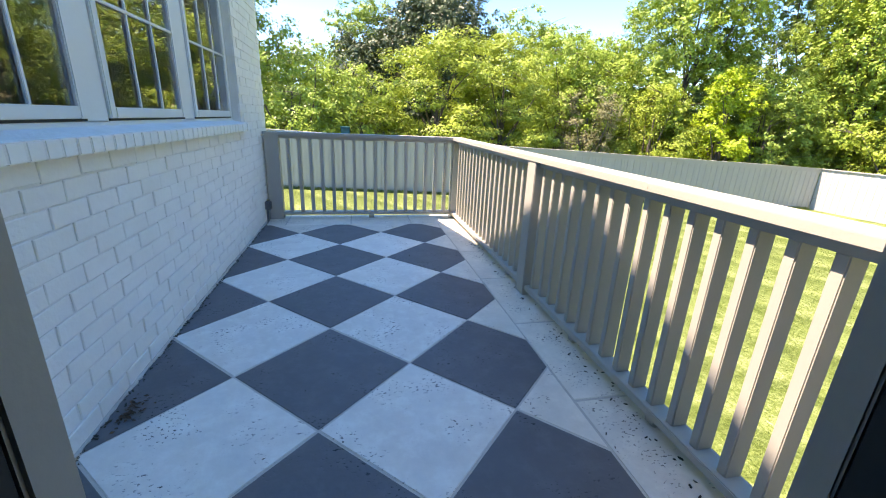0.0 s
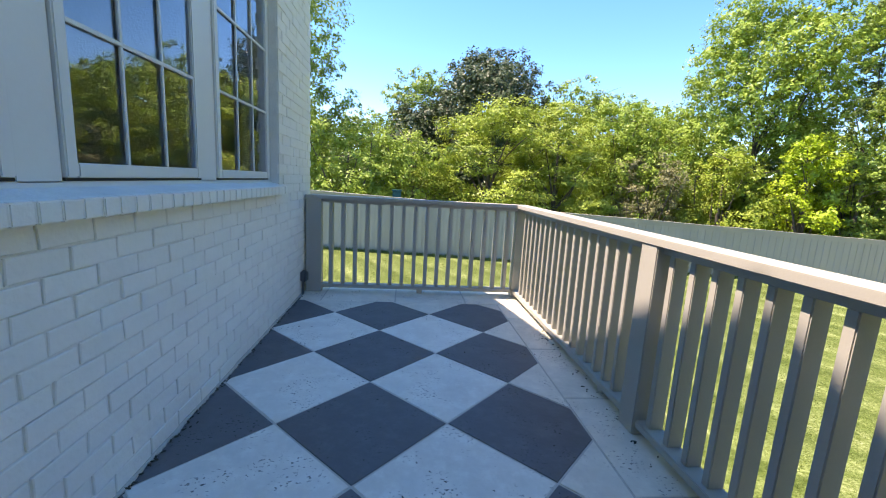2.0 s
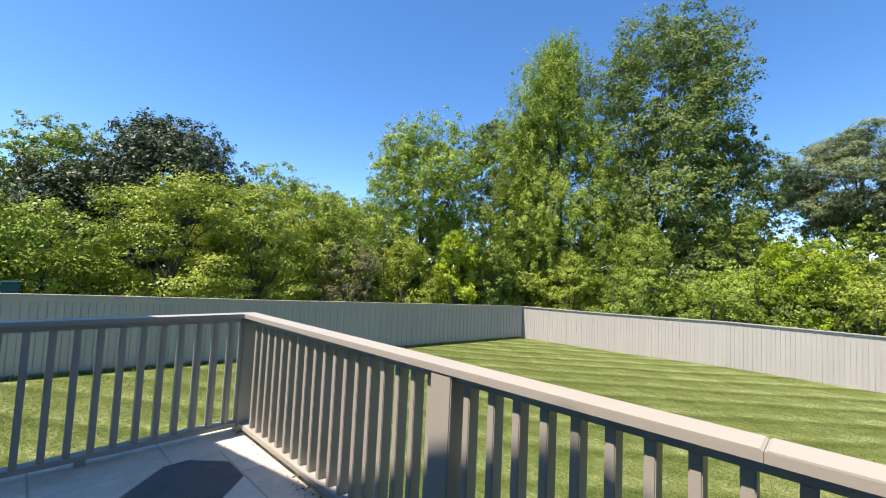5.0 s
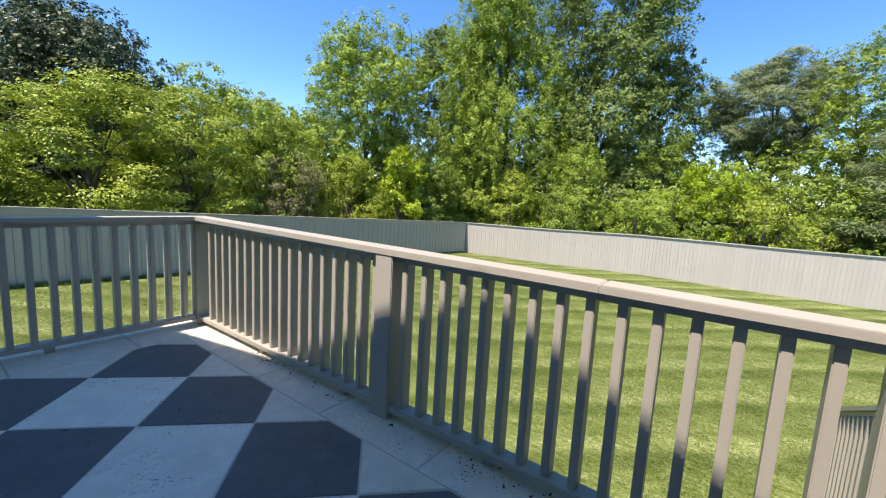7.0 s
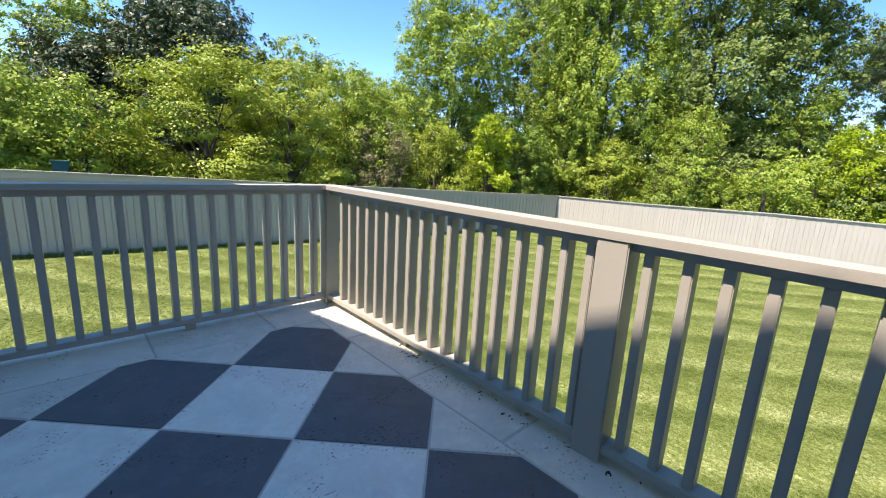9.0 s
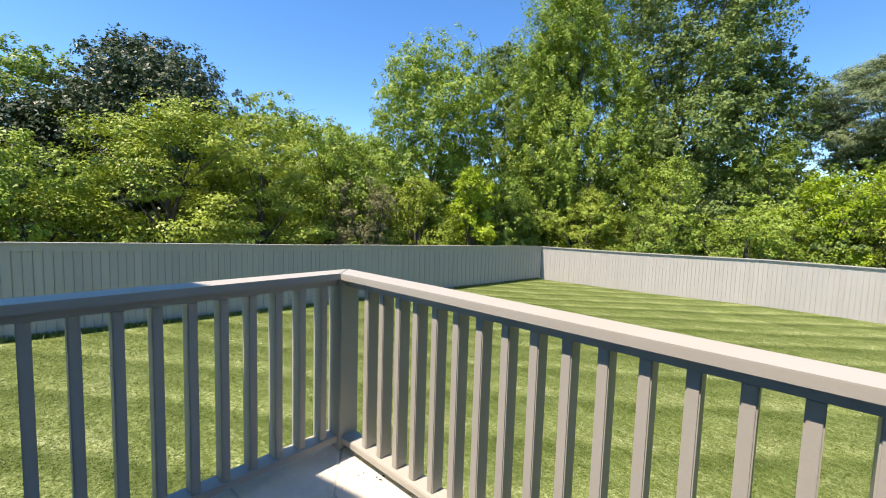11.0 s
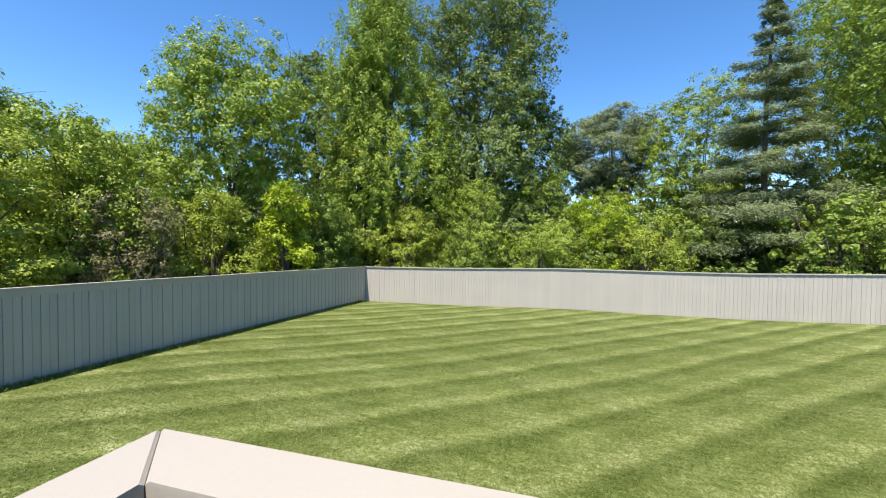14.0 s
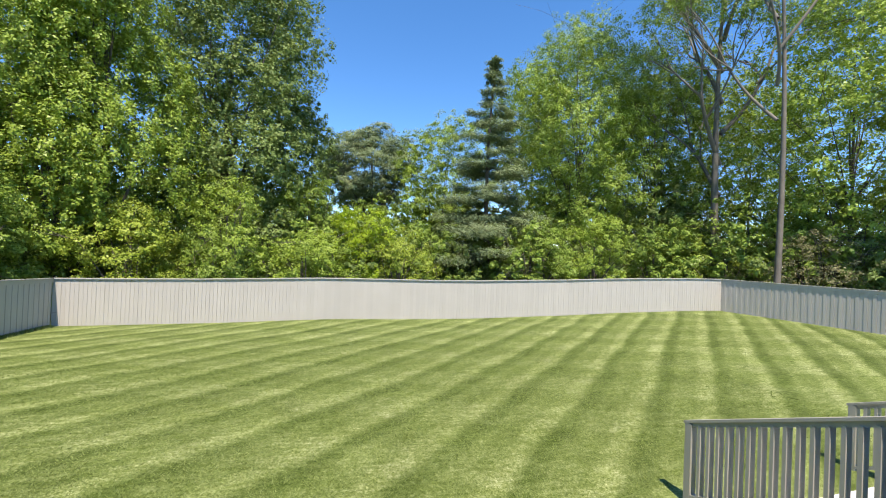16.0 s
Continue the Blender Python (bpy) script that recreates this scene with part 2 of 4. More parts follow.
def box(x0, y0, z0, x1, y1, z1, bevel=0.0, bm=None):
    bm = bm or bmesh.new()
    r = bmesh.ops.create_cube(bm, size=1.0)
    bmesh.ops.scale(bm, vec=(x1 - x0, y1 - y0, z1 - z0), verts=r["verts"])
    bmesh.ops.translate(bm, vec=((x0 + x1) / 2, (y0 + y1) / 2, (z0 + z1) / 2), verts=r["verts"])
    if bevel:
        edges = list({e for v in r["verts"] for e in v.link_edges})
        bmesh.ops.bevel(bm, geom=edges, offset=bevel, segments=2, affect="EDGES")
    return bm


def prism(points, z0, z1, bevel=0.0):
    """A flat polygon raised from z0 to z1, its top edge eased."""
    bm = bmesh.new()
    low = [bm.verts.new((x, y, z0)) for x, y in points]
    n = len(points)
    cx, cy = sum(p[0] for p in points) / n, sum(p[1] for p in points) / n
    rings = [low]
    if bevel:
        rings.append([bm.verts.new((x, y, z1 - bevel)) for x, y in points])
        ring = []
        for x, y in points:
            d = math.hypot(x - cx, y - cy) or 1
            ring.append(bm.verts.new((x - (x - cx) / d * bevel * 1.3, y - (y - cy) / d * bevel * 1.3, z1)))
        rings.append(ring)
    else:
        rings.append([bm.verts.new((x, y, z1)) for x, y in points])
    for a, b in zip(rings, rings[1:]):
        for i in range(n):
            bm.faces.new((a[i], a[(i + 1) % n], b[(i + 1) % n], b[i]))
    bm.faces.new(rings[-1])
    bm.faces.new(low[::-1])
    return bm


def clip(poly, axis, value, keep_below):
    """The part of a polygon on one side of x = value or y = value."""
    out = []
    for i, p in enumerate(poly):
        q = poly[(i + 1) % len(poly)]
        pin, qin = (p[axis] <= value) == keep_below, (q[axis] <= value) == keep_below
        if pin:
            out.append(p)
        if pin != qin:
            k = (value - p[axis]) / (q[axis] - p[axis])
            out.append((p[0] + k * (q[0] - p[0]), p[1] + k * (q[1] - p[1])))
    return out


def empty(name, x=0, y=0, z=0):
    ob = new(name)
    ob.location = (x, y, z)
    ob.empty_display_size = 0.1
    return ob


def smoothstep(a, b, v):
    k = min(1.0, max(0.0, (v - a) / (b - a)))
    return k * k * (3 - 2 * k)


def lawn_z(x, y):
    """Height of the garden's ground."""
    z = -1.75 + smoothstep(0, 12, y) * (0.54 - 0.0385 * min(24, max(-12, x))) + 0.44 * smoothstep(-2, -19, y)
    return z


# ---- terrace floor ----
D2 = 0.4308
FLOOR_W, FLOOR_E, CUT_E, CUT_N, FLOOR_S = -0.845, 1.56, 1.160, 2.52, -1.93
floor = part("floor", box(FLOOR_W - 0.15, -2.3, -0.16, FLOOR_E, 3.02, -0.0035), GROUT)
tagged(floor, "terrace slab of pale grout under diagonal dark and light stone tiles", "floor", kind="structure")
terrace_base = part("terrace_base", box(FLOOR_W - 0.1, -2.25, -2.2, FLOOR_E - 0.04, 2.98, -0.16), WHITE_BRICK)
tagged(terrace_base, "white painted masonry base under the raised terrace", "terrace base", kind="structure")
gap = 0.0068
rng = random.Random(4)
for i in range(-4, 6):
    for j in range(-7, 9):
        if (i + j) % 2 == 0:
            continue
        cx, cy = i * D2 + 0.011, j * D2 + 0.020
        r = D2 - gap
        poly = [(cx - r, cy), (cx, cy - r), (cx + r, cy), (cx, cy + r)]
        for axis, value, below in ((0, FLOOR_W, False), (0, CUT_E, True), (1, CUT_N, True), (1, FLOOR_S, False)):
            poly = clip(poly, axis, value, below) if poly else poly
        if len(poly) < 3:
            continue
        area = abs(sum(p[0] * q[1] - q[0] * p[1] for p, q in zip(poly, poly[1:] + poly[:1]))) / 2
        if area < 0.004:
            continue
        stone = LIGHT_STONE if i % 2 else DARK_STONE
        if i % 2 and (cx > 1.1 or cy > 2.3):
            stone = BORDER_STONE
        part("tile", prism(poly, -0.02, 0.0 + rng.uniform(-0.001, 0.001), 0.003), stone, floor)
# border slabs along the two rails
ys = [-1.93, -1.58, -0.83, -0.07, 0.70, 1.41, 2.10]
for a, b in zip(ys, ys[1:]):
    part("border_tile", prism([(CUT_E + 0.01, a + gap), (FLOOR_E - 0.004, a + gap), (FLOOR_E - 0.004, b - gap), (CUT_E + 0.01, b - gap)], -0.02, 0.0, 0.003), BORDER_STONE, floor)
part("border_tile", prism([(CUT_E + 0.01, 2.10 + gap), (FLOOR_E - 0.004, 2.10 + gap), (FLOOR_E - 0.004, 3.01), (CUT_E + 0.01, CUT_N + 0.01)], -0.02, 0.0, 0.003), BORDER_STONE, floor)
xs = [-0.84, -0.62, 0.115, 0.84]
for a, b in zip(xs, xs[1:]):
    part("border_tile", prism([(a + gap, CUT_N + 0.01), (b - gap, CUT_N + 0.01), (b - gap, 3.01), (a + gap, 3.01)], -0.02, 0.0, 0.003), BORDER_STONE, floor)
part("border_tile", prism([(0.84 + gap, CUT_N + 0.01), (CUT_E, CUT_N + 0.01), (FLOOR_E - 0.02, 3.01), (0.84 + gap, 3.01)], -0.02, 0.0, 0.003), BORDER_STONE, floor)

# ---- house: gable wall beside the terrace, wing with the door ----
WX = -0.85
CORNER = 3.12
CH, BL = 0.0805, 0.214
APEX_Y, APEX_Z, PITCH = 0.22, 5.82, 0.47
WIN_S, WIN_N, WIN_B, WIN_T = -1.10, 2.05, 1.12, 2.72


def gable(y):
    return APEX_Z - PITCH * abs(y - APEX_Y)


def wall_mesh():
    """The gable wall as slabs round the window opening."""
    bm = bmesh.new()
    x0, x1 = WX - 0.30, WX - 0.0105
    low = -3.2
    for a, b, z0, z1 in ((low, CORNER, -2.2, WIN_B - 0.09), (low, WIN_S, WIN_B - 0.09, WIN_T), (WIN_N, CORNER, WIN_B - 0.09, WIN_T)):
        box(x0, a, z0, x1, b, z1, bm=bm)
    pts = [(low, WIN_T), (CORNER, WIN_T), (CORNER, gable(CORNER)), (APEX_Y, APEX_Z), (low, gable(low))]
    for x in (x0, x1):
        bm.faces.new([bm.verts.new((x, y, z)) for y, z in pts])
    bm.verts.ensure_lookup_table()
    n = len(bm.verts)
    a, b = bm.verts[n - 10 : n - 5], bm.verts[n - 5 : n]
    for k in range(5):
        bm.faces.new((a[k], a[(k + 1) % 5], b[(k + 1) % 5], b[k]))
    return bm


wall_west = part("wall_west", wall_mesh(), MORTAR)
tagged(wall_west, "white painted brick gable wall with a triple casement window", "wall", kind="structure")
wall_north = part("wall_north", box(-9.0, CORNER - 0.3, -2.2, WX - 0.31, CORNER - 0.004, gable(CORNER)), WHITE_BRICK)
tagged(wall_north, "white painted brick side wall of the house", "wall", kind="structure")
bm = bmesh.new()
for side in (-1, 1):
    far = APEX_Y + side * 3.4
    vs = [bm.verts.new(p) for p in ((WX + 0.01, APEX_Y, APEX_Z + 0.02), (WX + 0.01, far, gable(far) + 0.02), (-9, far, gable(far) + 0.02), (-9, APEX_Y, APEX_Z + 0.02))]
    bm.faces.new(vs)
bmesh.ops.solidify(bm, geom=bm.faces[:], thickness=0.12)
tagged(part("roof", bm, ROOF), "dark grey shingled gable roof", "roof", kind="structure")
wing = bmesh.new()
DOOR_W, DOOR_E = -0.075, 0.83
for a, b, z0, z1 in ((WX - 0.006, DOOR_W - 0.08, -2.2, 3.0), (DOOR_E + 0.09, 1.75, -2.2, 3.0), (DOOR_W - 0.08, DOOR_E + 0.09, 2.16, 3.0), (DOOR_W - 0.08, DOOR_E + 0.09, -2.2, -0.05)):
    box(a, -2.15, z0, b, -1.93, z1, bm=wing)
tagged(part("wall_south", wing, WHITE_BRICK), "white painted brick wall with the terrace doorway", "wall", kind="structure")
room = bmesh.new()
box(-4.2, -5.6, -0.2, -4.0, -2.15, 3.0, bm=room)
box(-4.2, -5.8, -0.2, 1.75, -5.6, 3.0, bm=room)
box(1.55, -5.6, -0.2, 1.75, -2.15, 3.0, bm=room)
box(-4.2, -2.35, -0.2, -0.86, -2.15, 3.0, bm=room)
tagged(part("wall_room", room, INSIDE), "plain plaster walls of the room behind the doorway", "wall", kind="structure")
tagged(part("floor_room", box(-4.2, -5.8, -0.2, 1.75, -2.15, -0.01), WOODFLOOR), "oak board floor of the room inside", "floor", kind="structure")
tagged(part("ceiling", box(-4.2, -5.8, 2.7, 1.75, -2.15, 2.8), INSIDE), "plain plaster ceiling of the room inside", "ceiling", kind="structure")
tagged(part("roof_wing", box(-4.3, -5.9, 3.0, 1.85, -1.85, 3.12), ROOF), "low dark roof over the wing", "roof", kind="structure")
# room behind the casements
back = bmesh.new()
box(-5.2, -2.1, 0.2, -5.0, CORNER - 0.31, 3.2, bm=back)
box(-5.2, -2.15, 0.2, WX - 0.31, -2.05, 3.2, bm=back)
box(-5.2, -2.1, 3.2, WX - 0.31, CORNER - 0.31, 3.3, bm=back)
tagged(part("wall_inside", back, INSIDE), "plaster walls of the room behind the window", "wall", kind="structure")
tagged(part("floor_inside", box(-5.2, -2.1, 0.1, WX - 0.31, CORNER - 0.31, 0.2), WOODFLOOR), "oak floor of the room behind the window", "floor", kind="structure")

# door frame
door_1 = empty("door_1", (DOOR_W + DOOR_E) / 2, -1.99, 0)
tagged(door_1, "taupe painted door frame with black weather seals, standing open", "door frame", kind="structure")
cx = (DOOR_W + DOOR_E) / 2
part("jamb", box(DOOR_W - 0.05 - cx, 0.035, -0.02, DOOR_W - cx, 0.09, 2.1, 0.004), RAIL_PAINT, door_1)
part("jamb", box(DOOR_E - cx, 0.04, -0.02, DOOR_E + 0.06 - cx, 0.09, 2.1, 0.004), RAIL_PAINT, door_1)
part("head", box(DOOR_W - 0.05 - cx, -0.07, 2.1, DOOR_E + 0.06 - cx, 0.09, 2.16, 0.004), RAIL_PAINT, door_1)
part("seal", box(DOOR_W - 0.075 - cx, -0.10, -0.02, DOOR_W - 0.002 - cx, 0.033, 2.1, 0.004), BLACK, door_1, "black rubber weather seal")
part("seal", box(DOOR_E + 0.002 - cx, -0.10, -0.02, DOOR_E + 0.09 - cx, 0.038, 2.1, 0.004), BLACK, door_1, "black rubber weather seal")
part("sill", box(DOOR_W - 0.07 - cx, -0.16, -0.05, DOOR_E + 0.08 - cx, 0.06, 0.012, 0.006), METAL, door_1, "worn metal threshold")

# triple casement window
FX = -0.935
window_1 = empty("window_1", FX, 0, 0)
tagged(window_1, "grey-white triple casement window with divided panes above a brick sill", "window", kind="structure")
ZB, ZT = 1.165, 2.70
for y0, y1 in ((-1.10, -1.075), (-0.165, 0.0), (0.915, 1.095), (2.0, 2.05)):
    part("mullion", box(-0.06, y0, WIN_B - 0.005, 0.0, y1, WIN_T, 0.004), TRIM, window_1)
part("window_sill", box(-0.10, -1.10, WIN_B - 0.09, 0.004, 2.05, ZB - 0.002, 0.004), TRIM, window_1)
part("window_head", box(-0.06, -1.10, ZT, 0.002, 2.05, WIN_T + 0.02, 0.003), TRIM, window_1)
for y0 in (-1.07, 0.005, 1.10):
    y1 = y0 + 0.90
    bm = bmesh.new()
    f = 0.05
    for a, b, c, d in ((y0, y0 + f, ZB + 0.01, ZT), (y1 - f, y1, ZB + 0.01, ZT), (y0 + f, y1 - f, ZB + 0.01, ZB + 0.06), (y0 + f, y1 - f, ZT - 0.05, ZT)):
        box(-0.045, a, c, 0.012, b, d, 0.005, bm=bm)
    sash = part("casement", bm, TRIM, window_1)
    # black strip stands in for the shade in the gap under the sash
    part("shadow_gap", box(-0.05, y0, ZB - 0.001, 0.003, y1, ZB + 0.009), BLACK, window_1)
    gy0, gy1, gz0, gz1 = y0 + f, y1 - f, ZB + 0.06, ZT - 0.05
    pane = part("pane", box(-0.010, gy0, gz0, -0.004, gy1, gz1), GLASS, sash)
    pane.visible_shadow = False
    for k in (1, 2):
        yy = gy0 + (gy1 - gy0) * k / 3
        part("glazing_bar", box(-0.003, yy - 0.008, gz0, 0.008, yy + 0.008, gz1, 0.002), TRIM, sash)
    for k in (1, 2):
        zz = gz0 + 0.455 * k
        part("glazing_bar", box(-0.0025, gy0, zz - 0.008, 0.009, gy1, zz + 0.008, 0.002), TRIM, sash)

# hose tap and box low on the wall by the far post
tap = empty("outdoor_outlet", WX, 2.70, 0.14)
tagged(tap, "weathered grey metal outlet box fixed low on the brick wall", "outlet box")
part("case", box(0, -0.045, 0.0, 0.055, 0.045, 0.11, 0.012), METAL, tap)
part("pipe", box(0.005, -0.012, -0.14, 0.028, 0.012, 0.0, 0.006), METAL, tap)
part("flap", box(0.055, -0.038, 0.01, 0.064, 0.038, 0.10, 0.004), METAL, tap, "hinged grey cover")

# ---- terrace railing ----
CAP_T, CAP_B, RAIL_B = 1.02, 0.985, 0.947
RX0, RX1 = 1.378, 1.512
RY0, RY1 = 2.818, 2.952
railing = empty("railing_east", 1.445, 0.4, 0)
tagged(railing, "taupe painted wooden railing with square balusters along the terrace edge", "railing", group="terrace railing")


def rel(ob, bm):
    bmesh.ops.translate(bm, vec=-ob.location, verts=bm.verts)
    return bm


part("cap", rel(railing, prism([(RX0, -0.778), (RX1, -0.778), (RX1, RY1), (RX0, RY0)], CAP_B, CAP_T, 0.006)), RAIL_PAINT, railing, "flat handrail board, worn at its edge")
part("cap", rel(railing, prism([(RX0, -1.93), (RX1, -1.93), (RX1, -0.7795), (RX0, -0.7795)], CAP_B, CAP_T, 0.006)), RAIL_PAINT, railing)
part("top_rail", rel(railing, box(1.415, -1.93, RAIL_B, 1.494, 2.84, CAP_B - 0.001, 0.003)), RAIL_PAINT, railing)
for a, b in ((-1.93, 0.348), (0.482, 2.84)):
    part("bottom_rail", rel(railing, box(1.395, a, 0.045, 1.495, b, 0.083, 0.004)), RAIL_PAINT, railing)
for a in (-1.05, -0.35, 0.75, 1.75):
    part("foot", rel(railing, box(1.42, a, -0.002, 1.47, a + 0.06, 0.046, 0.004)), RAIL_PAINT, railing)
part("post", rel(railing, box(1.383, 0.348, -0.002, 1.507, 0.482, CAP_B - 0.0005, 0.005)), RAIL_PAINT, railing)
part("corner_post", rel(railing, box(1.385, 2.825, -0.002, 1.507, 2.947, CAP_B - 0.0005, 0.005)), RAIL_PAINT, railing)
bal = box(-0.026, -0.019, 0.082, 0.046, 0.019, RAIL_B + 0.002, 0.004)
baluster_mesh = bpy.data.meshes.new("baluster")
bal.to_mesh(baluster_mesh)
bal.free()
baluster_mesh.materials.append(RAIL_PAINT)
for y in [2.640 - 0.1246 * k for k in range(18)] + [0.283] + [0.145 - 0.1264 * k for k in range(17)]:
    ob = part("baluster", baluster_mesh, None, railing)
    ob.location = (0, y - 0.4, 0)
railing_n = empty("railing_north", 0.3, 2.885, 0)
tagged(railing_n, "taupe painted wooden railing closing the terrace's far end", "railing", group="terrace railing")
part("cap", rel(railing_n, prism([(-0.845, RY0), (RX0 - 0.002, RY0), (RX1 - 0.002, RY1), (-0.845, RY1)], CAP_B, CAP_T, 0.006)), RAIL_PAINT, railing_n)
part("top_rail", rel(railing_n, box(-0.68, 2.857, RAIL_B, 1.384, 2.94, CAP_B - 0.001, 0.003)), RAIL_PAINT, railing_n)
part("bottom_rail", rel(railing_n, box(-0.68, 2.845, 0.045, 1.384, 2.945, 0.083, 0.004)), RAIL_PAINT, railing_n)
part("post", rel(railing_n, box(-0.835, 2.825, -0.002, -0.68, 2.947, CAP_B - 0.0005, 0.005)), RAIL_PAINT, railing_n)
part("foot", rel(railing_n, box(0.34, 2.86, -0.002, 0.40, 2.91, 0.046, 0.004)), RAIL_PAINT, railing_n)
side_mesh = bpy.data.meshes.new("baluster")
bal = box(-0.019, -0.026, 0.082, 0.019, 0.057, RAIL_B + 0.002, 0.004)
bal.to_mesh(side_mesh)
bal.free()
side_mesh.materials.append(RAIL_PAINT)
for k in range(16):
    ob = part("baluster", side_mesh, None, railing_n)
    ob.location = (1.305 - 0.1262 * k - 0.3, 0, 0)

# ---- ground ----


def ground_mesh():
    xs = np.concatenate([np.array([-900, -300, -100, -50]), np.arange(-26, 46, 0.75), np.array([55, 70, 100, 300, 900])])
    ys = np.concatenate([np.array([-900, -300, -100, -50]), np.arange(-36, 46, 0.75), np.array([55, 70, 100, 300, 900])])
    vs = [(x, y, lawn_z(x, y) + 0.03 * noise.noise((x * 0.25, y * 0.25, 0))) for y in ys for x in xs]
    n = len(xs)
    fs = [(j * n + i, j * n + i + 1, (j + 1) * n + i + 1, (j + 1) * n + i) for j in range(len(ys) - 1) for i in range(n - 1)]
    me = bpy.data.meshes.new("ground")
    me.from_pydata(vs, [], fs)
    me.materials.append(GRASS)
    me.polygons.foreach_set("use_smooth", [True] * len(fs))
    return me


tagged(new("ground", ground_mesh()), "mown green lawn with light and dark mower stripes", "lawn", kind="structure")


def ground_at(x, y):
    return lawn_z(x, y) + 0.03 * noise.noise((x * 0.25, y * 0.25, 0))


# ---- fences ----
FC = (20.45, 12.2)
FD = (18.95, -19.6)
FH = 1.83


def fence(name, a, b, label, inner, fine):
    """Boards side by side with a capped rail; inner: +1 if the boards' face lies to the left of a->b."""
    root = empty(name, a[0], a[1], 0)
    tagged(root, label, "fence", group="garden fence")
    ax, ay = a
    length = math.hypot(b[0] - ax, b[1] - ay)
    ux, uy = (b[0] - ax) / length, (b[1] - ay) / length
    nx, ny = -uy * inner, ux * inner
    turn = math.atan2(uy, ux)
    width = 0.142
    boards = int(length / width)
    rest = bmesh.new()
    made = {}
    for k in range(boards):
        s = (k + 0.5) * width
        x, y = ax + ux * s, ay + uy * s
        z = ground_at(x, y)
        out = (0.012 if fine == "cap" else rng.uniform(0.002, 0.006)) if k % 2 else 0.0
        top = FH - (0.16 if fine == "cap" else 0.05)
        lo, hi = fine_range
        m = Matrix.Translation((x - ax + nx * out, y - ay + ny * out, z)) @ Matrix.Rotation(turn + rng.uniform(-0.01, 0.01), 4, "Z")
        if lo <= k < hi:
            if "m" not in made:
                bb = box(-0.069, -0.009, -0.05, 0.069, 0.009, top, 0.004)
                mm = bpy.data.meshes.new("board")
                bb.to_mesh(mm)
                bb.free()
                mm.materials.append(FENCE_PAINT)
                made["m"] = mm
            ob = part("board", made["m"], None, root)
            ob.matrix_local = m
        else:
            tmp = box(-0.069, -0.009, -0.05, 0.069, 0.009, top)
            tmp.transform(m)
            mm = bpy.data.meshes.new("tmp")
            tmp.to_mesh(mm)
            tmp.free()
            rest.from_mesh(mm)
            bpy.data.meshes.remove(mm)
    if rest.verts:
        ob = part("board_row", rest, FENCE_PAINT, root)
        ob["kind"] = "stuff"
    else:
        rest.free()
    # backing, rails and cap follow the ground in short lengths
    step = 2.4
    count = max(1, round(length / step))
    for k in range(count):
        s0, s1 = length * k / count, length * (k + 1) / count
        for nm, off, half, z0, z1 in (("backing", -0.03, 0.008, 0.0, FH - 0.03), ("rail", 0.016, 0.02, FH - 0.17, FH - 0.03), ("cap", 0.0, 0.065, FH - 0.03, FH)):
            if nm == "rail" and fine != "cap":
                z0, z1, half, off = FH - 0.075, FH - 0.03, 0.02, 0.02
            bm = bmesh.new()
            ring = []
            for s in (s0, s1):
                x, y = ax + ux * s, ay + uy * s
                z = ground_at(x, y)
                ring.append([bm.verts.new((x - ax + nx * (off + h), y - ay + ny * (off + h), z + zz)) for h, zz in ((-half, z0), (half, z0), (half, z1), (-half, z1))])
            for i in range(4):
                bm.faces.new((ring[0][i], ring[0][(i + 1) % 4], ring[1][(i + 1) % 4], ring[1][i]))
            bm.faces.new(ring[0])
            bm.faces.new(ring[1][::-1])
            part(nm, bm, FENCE_PAINT, root)
    return root


fine_range = (30, 270)
fence("fence_north", (-16.0, 11.55), FC, "taupe board fence in shade along the lawn", -1, "cap")
fine_range = (0, 224)
fence("fence_east", FC, FD, "sunlit pale taupe board fence across the end of the lawn", -1, "thin")
fine_range = (0, 60)
fence("fence_south", FD, (2.0, -21.2), "taupe board fence with a deep top rail at the lawn's side", -1, "cap")

# ---- stairs from the house down to the lawn ----
ST_X0, ST_X1, ST_Y0, ST_Y1 = 1.78, 5.50, -5.45, -2.10
stairs = empty("stairs", ST_X0, -3.8, 0)
tagged(stairs, "wide pale concrete steps going down to the lawn", "stairs", kind="structure")
steps = 10
for k in range(steps):
    a = ST_X0 + 0.35 + k * 0.31
    part("step", rel(stairs, box(ST_X0 if k == 0 else a - 0.31, ST_Y0, -2.0, a, ST_Y1, -0.175 * k - 0.005, 0.01)), CONCRETE, stairs)


